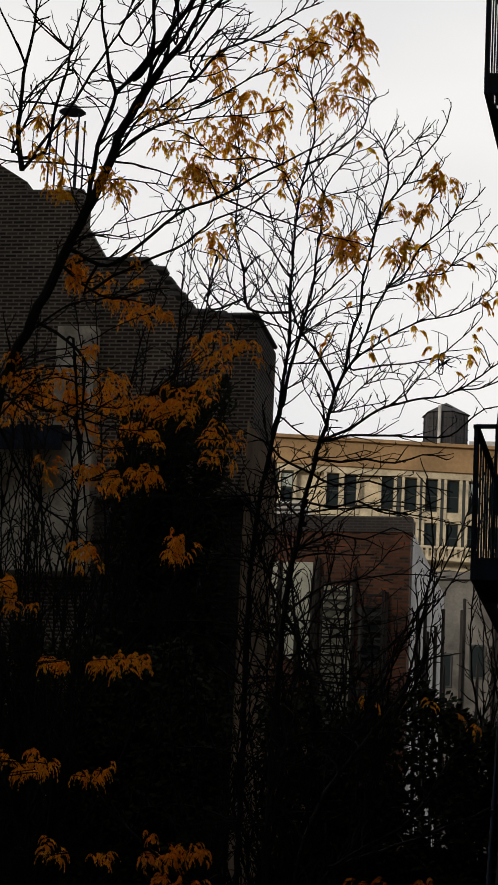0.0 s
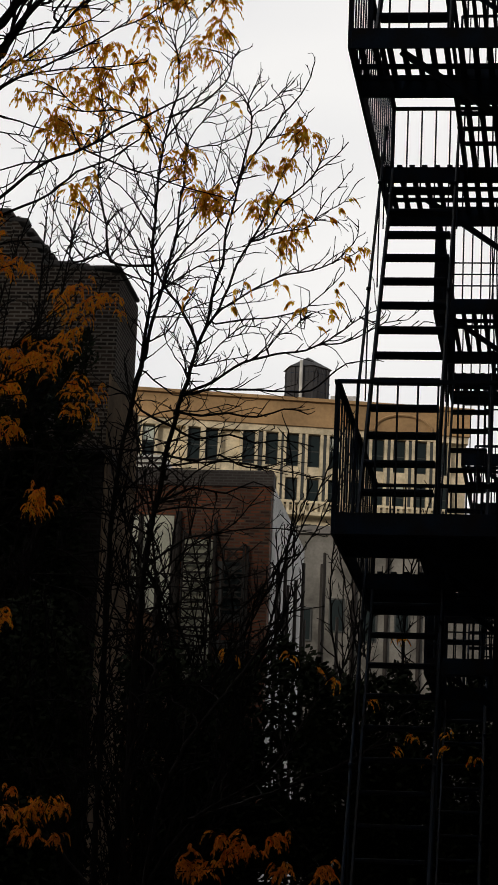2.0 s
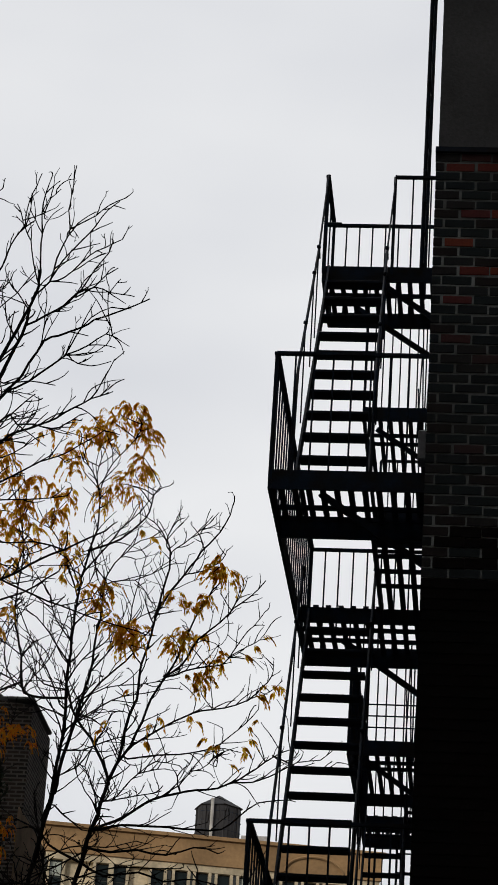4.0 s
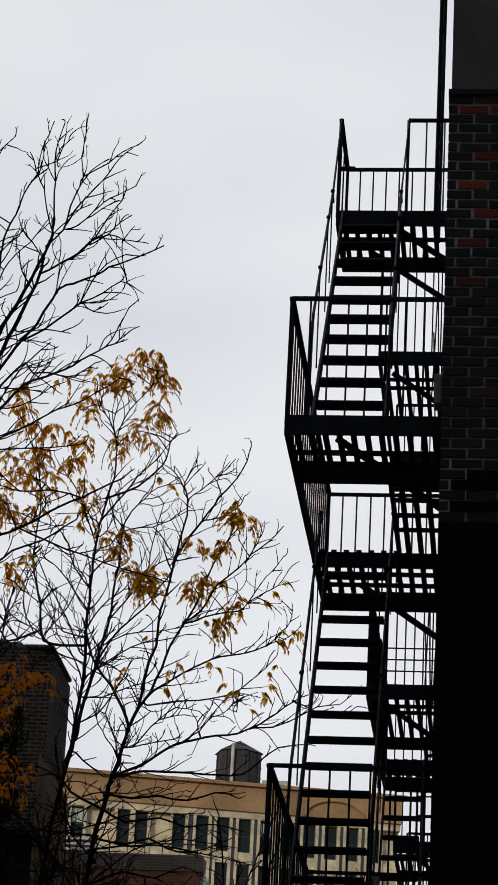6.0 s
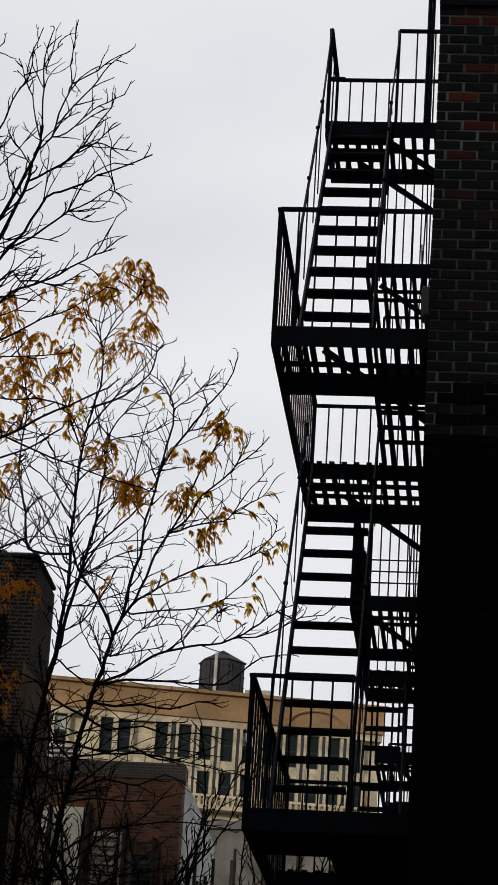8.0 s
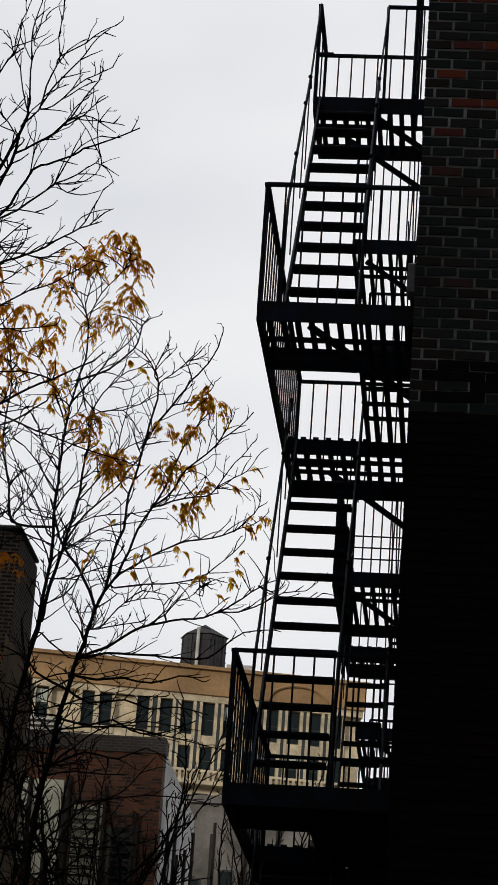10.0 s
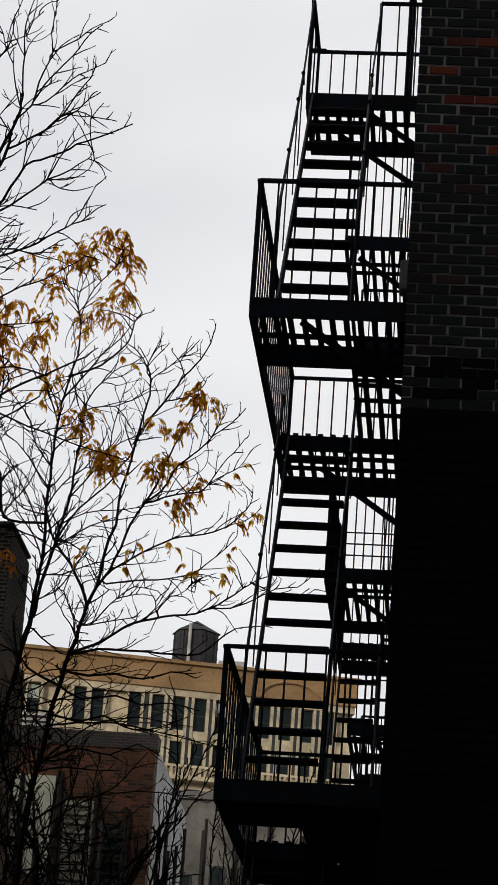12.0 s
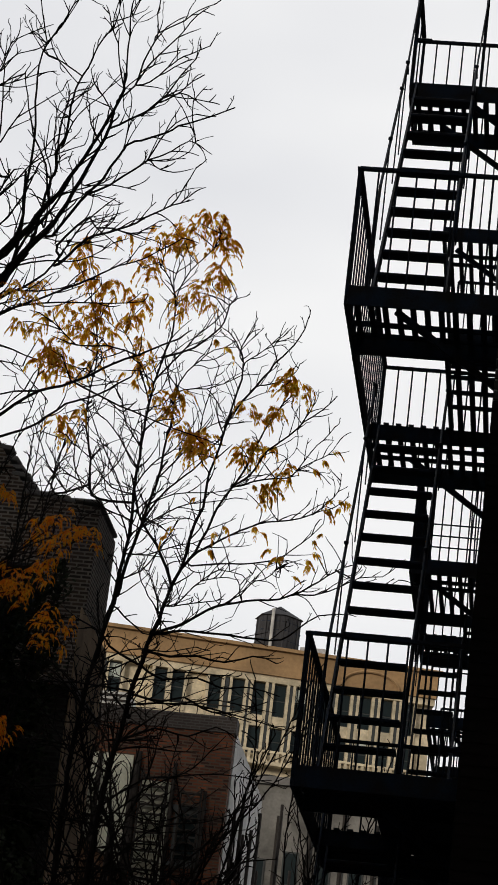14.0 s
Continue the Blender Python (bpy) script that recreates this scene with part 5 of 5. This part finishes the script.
big.limb(0.012, 0.004, (-4.40, 20.50, 10.85), (-4.35, 20.53, 11.03), (-4.35, 20.57, 11.24), (-4.34, 20.60, 11.45), (-4.33, 20.64, 11.60), (-4.26, 20.67, 11.79), (-4.21, 20.70, 12.01), (-4.15, 20.74, 12.17), (-4.12, 20.77, 12.26))
big.limb(0.005, 0.003, (-4.44, 20.50, 11.20), (-4.26, 20.29, 11.27), (-4.09, 20.09, 11.30))
big.limb(0.005, 0.003, (-4.51, 20.50, 11.76), (-4.34, 20.33, 11.54), (-4.23, 20.16, 11.38))
big.limb(0.008, 0.003, (-4.65, 20.50, 11.84), (-4.48, 20.34, 12.04), (-4.37, 20.18, 12.16), (-4.20, 20.03, 12.24))
big.limb(0.006, 0.003, (-4.28, 20.50, 10.02), (-4.13, 20.73, 10.12), (-3.95, 20.96, 10.20))
big.limb(0.006, 0.003, (-4.10, 20.50, 10.56), (-3.85, 20.37, 10.53), (-3.60, 20.23, 10.44))
big.limb(0.006, 0.003, (-4.01, 20.50, 10.97), (-4.13, 20.50, 11.16), (-4.17, 20.50, 11.35), (-4.23, 20.50, 11.40))
big.limb(0.006, 0.003, (-3.94, 20.50, 11.27), (-4.04, 20.44, 11.40), (-4.13, 20.38, 11.50))
big.limb(0.006, 0.003, (-4.36, 20.50, 10.91), (-4.29, 20.66, 11.31), (-4.14, 20.82, 11.59), (-4.01, 20.98, 11.92))
big.limb(0.006, 0.003, (-3.81, 20.50, 10.92), (-3.82, 20.61, 11.21), (-3.84, 20.71, 11.54))
big.limb(0.014, 0.005, (-4.67, 20.50, 9.61), (-4.61, 20.50, 10.03), (-4.62, 20.50, 10.46), (-4.61, 20.49, 10.73), (-4.61, 20.49, 11.01), (-4.65, 20.49, 11.33), (-4.67, 20.49, 11.69), (-4.62, 20.48, 11.92))
big.limb(0.006, 0.003, (-4.63, 20.50, 11.92), (-4.70, 20.54, 12.14), (-4.78, 20.57, 12.44))
big.limb(0.006, 0.003, (-4.63, 20.50, 11.92), (-4.53, 20.54, 12.12), (-4.42, 20.58, 12.41))
big.limb(0.009, 0.003, (-4.41, 20.50, 10.43), (-4.47, 20.45, 10.72), (-4.60, 20.40, 10.96), (-4.67, 20.35, 11.21), (-4.74, 20.30, 11.51))
big.limb(0.006, 0.003, (-4.91, 20.50, 10.93), (-4.78, 20.41, 11.12), (-4.62, 20.33, 11.20), (-4.37, 20.24, 11.34))
big.limb(0.009, 0.003, (-4.93, 20.50, 10.33), (-4.73, 20.48, 10.53), (-4.58, 20.46, 10.75), (-4.41, 20.43, 10.99))
big.limb(0.006, 0.003, (-5.04, 20.50, 11.45), (-4.86, 20.45, 11.49), (-4.65, 20.39, 11.55))
big.limb(0.006, 0.003, (-5.08, 20.50, 11.50), (-4.97, 20.55, 11.73), (-4.89, 20.61, 11.85), (-4.75, 20.66, 11.93))
big.limb(0.005, 0.003, (-5.00, 20.50, 11.64), (-4.96, 20.53, 11.89), (-4.88, 20.57, 12.00), (-4.76, 20.60, 12.09))
big.limb(0.009, 0.003, (-4.90, 20.50, 10.66), (-4.94, 20.51, 11.21), (-4.97, 20.53, 11.49), (-5.00, 20.54, 11.78), (-5.10, 20.56, 11.92))
big.limb(0.009, 0.003, (-4.39, 20.50, 10.64), (-4.40, 20.51, 11.03), (-4.37, 20.52, 11.37), (-4.34, 20.52, 11.46), (-4.19, 20.53, 11.52))
big.limb(0.005, 0.003, (-4.40, 20.50, 10.86), (-4.45, 20.53, 11.04), (-4.46, 20.56, 11.27), (-4.51, 20.58, 11.40))
big.limb(0.008, 0.003, (-4.80, 20.50, 10.13), (-4.61, 20.45, 10.44), (-4.51, 20.40, 10.70), (-4.32, 20.35, 10.80), (-4.12, 20.30, 10.86))
big.limb(0.006, 0.003, (-4.88, 20.50, 10.39), (-4.75, 20.49, 10.53), (-4.83, 20.48, 10.65), (-4.91, 20.47, 10.80))
big.limb(0.009, 0.003, (-4.40, 20.50, 10.16), (-4.41, 20.44, 10.67), (-4.47, 20.38, 10.80), (-4.46, 20.32, 11.00))
big.limb(0.006, 0.003, (-4.31, 20.50, 10.22), (-4.52, 20.59, 10.22), (-4.74, 20.69, 10.22))
big.shoots(24, 6.5, 9.8, 0.5, 1.2)
big.twigs(0.16, 0.42, 5.5)
big.leaves(GOLD, 0.55, 2, (-5.37, 20.56, 8.80), (-5.21, 20.23, 8.66), (-5.38, 20.40, 8.77), (-4.85, 20.33, 8.74), (-4.71, 20.12, 8.54), (-4.94, 20.42, 8.80), (-5.53, 20.13, 9.36), (-5.34, 20.37, 9.40))
big.leaves(GOLD, 0.55, 2, (-5.60, 20.60, 9.44), (-5.73, 20.18, 9.26), (-5.52, 20.40, 9.02), (-5.32, 20.20, 8.86), (-4.55, 20.39, 9.39), (-4.34, 20.11, 9.16), (-4.42, 20.30, 9.12), (-4.40, 20.47, 9.58))
big.leaves(GOLD, 0.55, 2, (-4.23, 20.13, 8.92), (-4.15, 20.21, 8.87), (-4.17, 20.14, 8.67), (-4.00, 20.09, 8.70), (-4.83, 20.40, 8.72), (-5.19, 20.50, 8.09))
big.leaves(RUSSET, 0.46, 4, (-5.26, 20.72, 8.11), (-5.17, 20.67, 8.12), (-5.17, 20.58, 7.99), (-4.65, 20.54, 8.03), (-4.70, 20.97, 7.86), (-4.52, 20.69, 7.72), (-4.77, 20.81, 7.78), (-4.42, 20.57, 7.71))
big.leaves(RUSSET, 0.46, 4, (-5.04, 20.50, 7.35), (-5.61, 20.41, 7.02), (-5.58, 20.58, 7.12), (-5.45, 20.65, 7.14), (-5.39, 20.71, 7.09), (-5.29, 20.77, 7.17), (-5.20, 20.81, 7.13), (-5.66, 20.93, 6.96))
big.leaves(RUSSET, 0.46, 4, (-5.54, 20.88, 6.99), (-5.38, 20.81, 6.93), (-5.24, 20.88, 7.01), (-5.07, 20.73, 7.06), (-4.98, 20.68, 6.85), (-5.11, 20.95, 6.79), (-4.89, 20.94, 6.97), (-4.68, 20.63, 6.96))
big.leaves(RUSSET, 0.46, 4, (-4.71, 20.92, 6.87), (-4.46, 20.66, 6.85), (-4.36, 20.85, 7.00), (-4.16, 20.41, 6.80), (-4.30, 20.76, 7.07), (-4.09, 20.97, 7.07), (-3.98, 20.66, 7.11), (-4.13, 20.92, 7.47))
big.leaves(RUSSET, 0.46, 4, (-3.99, 20.81, 7.51), (-3.76, 20.41, 7.36), (-3.63, 20.45, 7.32), (-3.93, 20.60, 7.23), (-4.57, 20.98, 6.76), (-3.94, 20.79, 6.70), (-3.78, 20.76, 6.63), (-3.93, 20.92, 6.51))
big.leaves(RUSSET, 0.46, 4, (-4.84, 20.61, 6.54), (-4.77, 20.49, 6.27), (-4.94, 20.67, 6.35), (-4.83, 20.94, 6.30), (-4.45, 20.50, 6.33), (-4.43, 20.70, 6.33), (-4.53, 20.58, 6.24), (-5.29, 20.61, 6.34))
big.leaves(RUSSET, 0.46, 4, (-4.96, 20.46, 6.26), (-5.17, 20.94, 7.02), (-5.47, 20.55, 7.01), (-5.74, 20.87, 6.90), (-5.18, 20.50, 6.80), (-4.36, 20.66, 6.82), (-4.07, 20.41, 6.81), (-4.81, 20.75, 7.12))
big.leaves(RUSSET, 0.46, 4, (-4.96, 20.71, 8.01), (-4.88, 20.66, 7.80), (-5.63, 20.52, 7.30), (-4.53, 20.78, 6.73), (-4.51, 20.42, 6.89), (-5.01, 20.96, 7.17))
big.leaves(RUSSET, 0.46, 4, (-4.25, 20.89, 5.78), (-4.31, 20.97, 5.73), (-4.17, 20.85, 5.71), (-5.00, 20.61, 5.62), (-4.90, 20.62, 5.58), (-4.78, 21.04, 4.77), (-5.11, 20.89, 4.74), (-4.86, 20.77, 4.75))
big.leaves(RUSSET, 0.46, 4, (-4.66, 20.92, 4.75), (-5.31, 21.12, 4.78), (-5.64, 20.91, 5.35), (-5.52, 20.91, 5.23), (-5.35, 20.95, 3.87), (-5.49, 21.12, 3.86), (-5.17, 20.62, 3.81), (-5.53, 21.00, 3.89))
big.leaves(RUSSET, 0.46, 4, (-4.91, 20.95, 3.79), (-4.79, 21.03, 3.85), (-4.49, 20.70, 4.75), (-5.74, 21.10, 5.44), (-4.21, 21.08, 3.22), (-5.11, 20.77, 3.16), (-4.07, 21.17, 3.21), (-4.66, 20.63, 3.12))

low = Tree("low_tree", "low tangled tree with deep orange leaves", (-3.4, 21, 0), 14)
low.limb(0.07, 0.03, (-3.4, 21, 0), (-3.35, 21, 1.5), (-3.2, 21, 2.6))
low.limb(0.02, 0.005, (-3.2, 21, 2.6), (-2.8, 21, 3.2), (-2.2, 21, 3.6), (-1.8, 21.4, 4.4))
low.limb(0.02, 0.005, (-3.3, 21, 2.2), (-3.9, 21, 2.9), (-4.6, 21, 3.5), (-5.2, 21, 4.2))
low.limb(0.02, 0.005, (-3.2, 21, 2.6), (-3.0, 21, 3.6), (-2.5, 21.5, 4.5), (-2.1, 22, 5.2))
low.limb(0.018, 0.005, (-2.8, 21, 3.2), (-2.0, 21.8, 3.6), (-1.4, 22.2, 4.0), (-0.9, 22.4, 4.7))
low.limb(0.018, 0.005, (-3.3, 21, 2.4), (-3.4, 21, 3.4), (-3.2, 21.2, 4.6), (-3.3, 21.4, 5.4))
low.twigs(0.25, 0.55, 9.0)
low.leaves(DEEP, 0.55, 2, (-2.40, 21.05, 3.01), (-2.18, 21.10, 3.00), (-2.55, 21.12, 2.90), (-2.83, 21.18, 2.80), (-2.72, 21.10, 2.73), (-2.32, 21.17, 2.88), (-2.09, 20.81, 2.74), (-2.85, 20.99, 2.74))
low.leaves(DEEP, 0.55, 2, (-1.76, 21.18, 2.75), (-4.33, 21.06, 3.24), (-4.16, 21.16, 3.21), (-3.87, 20.85, 3.19), (-4.21, 20.99, 2.94), (-4.02, 20.90, 2.92))
low.leaves(RUSSET, 0.42, 1, (-1.32, 22.02, 4.82), (-1.50, 22.03, 4.33), (-1.11, 21.81, 3.88), (-1.24, 21.89, 3.84), (-0.90, 21.91, 3.76), (-0.77, 22.17, 3.84), (-0.62, 22.11, 3.76), (-0.81, 21.86, 4.04))
low.leaves(RUSSET, 0.42, 1, (-2.64, 22.12, 4.65), (-2.71, 21.86, 4.64), (-2.17, 22.05, 4.66), (-1.97, 21.85, 4.44), (-1.85, 21.80, 4.41))


def shrub(label, x0, x1, y0, y1, top, leaves, seed):
    """A dense evergreen mass: an uneven core of stems under a shell of single leaves."""
    rng = random.Random(seed)
    foot = Vector(((x0 + x1) / 2, (y0 + y1) / 2, 0))
    t = thing("shrub", label, "shrub", foot, "dark shrubs in the yard")
    core = bmesh.new()
    for k in range(int((x1 - x0) * top * 13)):
        x, y = rng.uniform(x0 + 0.1, x1 - 0.1), rng.uniform(y0 + 0.15, y1 - 0.1)
        edge = noise.noise(Vector((x * 1.3, seed, 0))) * 0.6 + noise.noise(Vector((x * 4.1, seed, 3))) * 0.3
        z = rng.uniform(0.1, 1.0) * (top + edge - 0.7)
        r = bmesh.ops.create_icosphere(core, subdivisions=2, radius=rng.uniform(0.1, 0.2), matrix=Matrix.Translation(Vector((x, y, z)) - foot))
        for v in r["verts"]:
            v.co += Vector((rng.gauss(0, 0.06), rng.gauss(0, 0.05), rng.gauss(0, 0.06)))
    part("stem_mass", core, IVY, t)
    bm = bmesh.new()
    for k in range(leaves):
        x = rng.uniform(x0 - 0.1, x1 + 0.1)
        edge = noise.noise(Vector((x * 1.3, seed, 0))) * 0.6 + noise.noise(Vector((x * 4.1, seed, 3))) * 0.3
        z = (top + edge) * (1 - 0.9 * rng.random() ** 1.25)
        y = (y0 if rng.random() < 0.7 else rng.uniform(y0, y1)) + rng.gauss(0, 0.12)
        p = Vector((x, y, z)) - foot
        d = Vector((rng.gauss(0, 1), rng.gauss(-0.3, 0.8), rng.gauss(-0.3, 0.8))).normalized()
        s = rng.uniform(0.045, 0.1)
        a = d.orthogonal().normalized() * s * 0.4
        bm.faces.new([bm.verts.new(p), bm.verts.new(p + d * s * 0.5 + a), bm.verts.new(p + d * s), bm.verts.new(p + d * s * 0.5 - a)])
    tagged(part("foliage", bm, IVY, t), kind="stuff")
    return t


shrub("tall dense dark evergreen shrub in the unlit yard", -8.2, -5.05, 27.5, 29.0, 6.0, 17000, 31)
shrub("dense dark evergreen shrub below the slender trees", -4.4, -2.3, 27.2, 28.7, 5.4, 15000, 32)
shrub("tall dark evergreen shrub behind the fire escapes", -2.5, -0.1, 28.3, 29.8, 5.4, 26000, 33)


shrub("dark evergreen creeper climbing beside the brick house", -6.95, -5.75, 30.6, 31.4, 9.6, 12000, 34)


def thicket(label, foot, spread, tall, count, seed, density=9.0):
    """Many thin crooked stems that fan out from one root."""
    rng = random.Random(seed)
    f = Vector(foot)
    t = Tree("thicket_tree", label, foot, seed)
    t.limb(0.05, 0.03, f, f + Vector((0.05, 0, 0.9)), f + Vector((0, 0, 1.8)))
    for k in range(count):
        end = Vector((rng.uniform(*spread), foot[1] + rng.gauss(0, 0.5), rng.uniform(*tall)))
        start = f + Vector((rng.gauss(0, 0.08), 0, rng.uniform(1.0, 1.8)))
        mid = start.lerp(end, 0.5) + Vector((rng.gauss(0, 0.4), 0, rng.gauss(0.25, 0.3)))
        t.limb(rng.uniform(0.014, 0.024), 0.005, start, start.lerp(mid, 0.5) + Vector((rng.gauss(0, 0.15), 0, 0)), mid, mid.lerp(end, 0.6) + Vector((rng.gauss(0, 0.15), 0, rng.gauss(0, 0.15))), end)
    t.twigs(0.25, 0.6, density)
    return t


thicket("tangled bare thicket before the red-brown house", (-3.9, 29.3, 0), (-5.6, -2.2), (5.0, 9.0), 34, 51)
thicket("tangled bare thicket before the dark brick house", (-7.4, 30.0, 0), (-9.2, -5.4), (6.5, 11.9), 32, 52)
thicket("tangled bare thicket between the slender trunks", (-4.3, 25.4, 0), (-5.0, -2.3), (4.6, 7.6), 26, 55)
thicket("tangled bare thicket before the pale bay", (-7.4, 27.0, 0), (-8.3, -6.3), (5.2, 9.2), 26, 56)
thicket("tangled bare thicket under the big tree", (-6.3, 24.0, 0), (-7.2, -4.6), (5.0, 8.3), 16, 54)
thicket("low bare thicket beside the white wall", (-2.2, 31.0, 0), (-3.4, -0.9), (4.5, 8.4), 23, 53)

# ---- single bricks of the near wall ----
COURSE, PITCH = 0.0749, 0.219
TALL, LONG = 0.031, 0.1025
RED_AT = {(6, 1), (6, 2), (9, 1), (12, 1), (12, 2), (15, 1), (17, 3), (1, 1), (1, 2), (24, 4), (8, 4), (3, 5)}
BROWN_AT = {(0, 1), (0, 2), (0, 3), (1, 3), (21, 2), (27, 3), (30, 1), (19, 1), (35, 4), (13, 4), (5, 3)}
brick = mesh_of("brick", boxed(-LONG, LONG, -0.003, 0.006, -TALL, TALL, bevel=0.003), BRICKS)
brick_red = mesh_of("brick", boxed(-LONG, LONG, -0.003, 0.006, -TALL, TALL, bevel=0.003), BRICKS_RED)
brick_brown = mesh_of("brick", boxed(-LONG, LONG, -0.003, 0.006, -TALL, TALL, bevel=0.003), BRICKS_BROWN)
brick_black = mesh_of("brick", boxed(-LONG - 0.0065, LONG + 0.0065, -0.004, 0.006, -TALL - 0.0064, TALL + 0.0064, bevel=0.003), BLACK)
closer = {0: mesh_of("brick", boxed(0, 0.171, -0.003, 0.006, -TALL, TALL, bevel=0.003), BRICKS),
          1: mesh_of("brick", boxed(0, 0.061, -0.003, 0.006, -TALL, TALL, bevel=0.003), BRICKS)}
rest, lower_rows = bmesh.new(), bmesh.new()
rng = random.Random(9)
for row in range(int((10.6 - 2.2) / COURSE)):
    z = 10.62 - COURSE * (row + 0.5)
    first = 0.07 if row % 2 else 0.18
    into = rest if z > 7.42 else lower_rows
    if row < 42:
        piece("brick", closer[row % 2], near_wall, (-0.3185, 16.308, z))
    else:
        box(into, -0.3185, -0.3245 + first, 16.305, 16.314, z - TALL, z + TALL)
    for k in range(1, 12):
        x = -0.3185 + first + PITCH * (k - 0.5)
        y = 16.308 + rng.uniform(-0.0025, 0.0015)
        if row < 42 and k < 7:
            # black bricks become more frequent row by row towards the bottom
            is_black = rng.random() < (row - 34) / 9
            kind = brick_black if is_black else brick_red if (row, k) in RED_AT else brick_brown if (row, k) in BROWN_AT else brick
            b = piece("brick", kind, near_wall, (x + rng.uniform(-0.005, 0.005), y, z + rng.uniform(-0.004, 0.004)))
            b.rotation_euler = (0, rng.gauss(0, 0.014), 0)
            b.scale = (rng.uniform(0.97, 1.02), 1, rng.uniform(0.9, 1.06))
        else:
            box(into, x - LONG, x + LONG, y - 0.003, 16.314, z - TALL, z + TALL)
tagged(part("bricks", rest, BRICKS, near_wall), kind="stuff")
tagged(part("bricks", lower_rows, BLACK, lower_wall), kind="stuff")
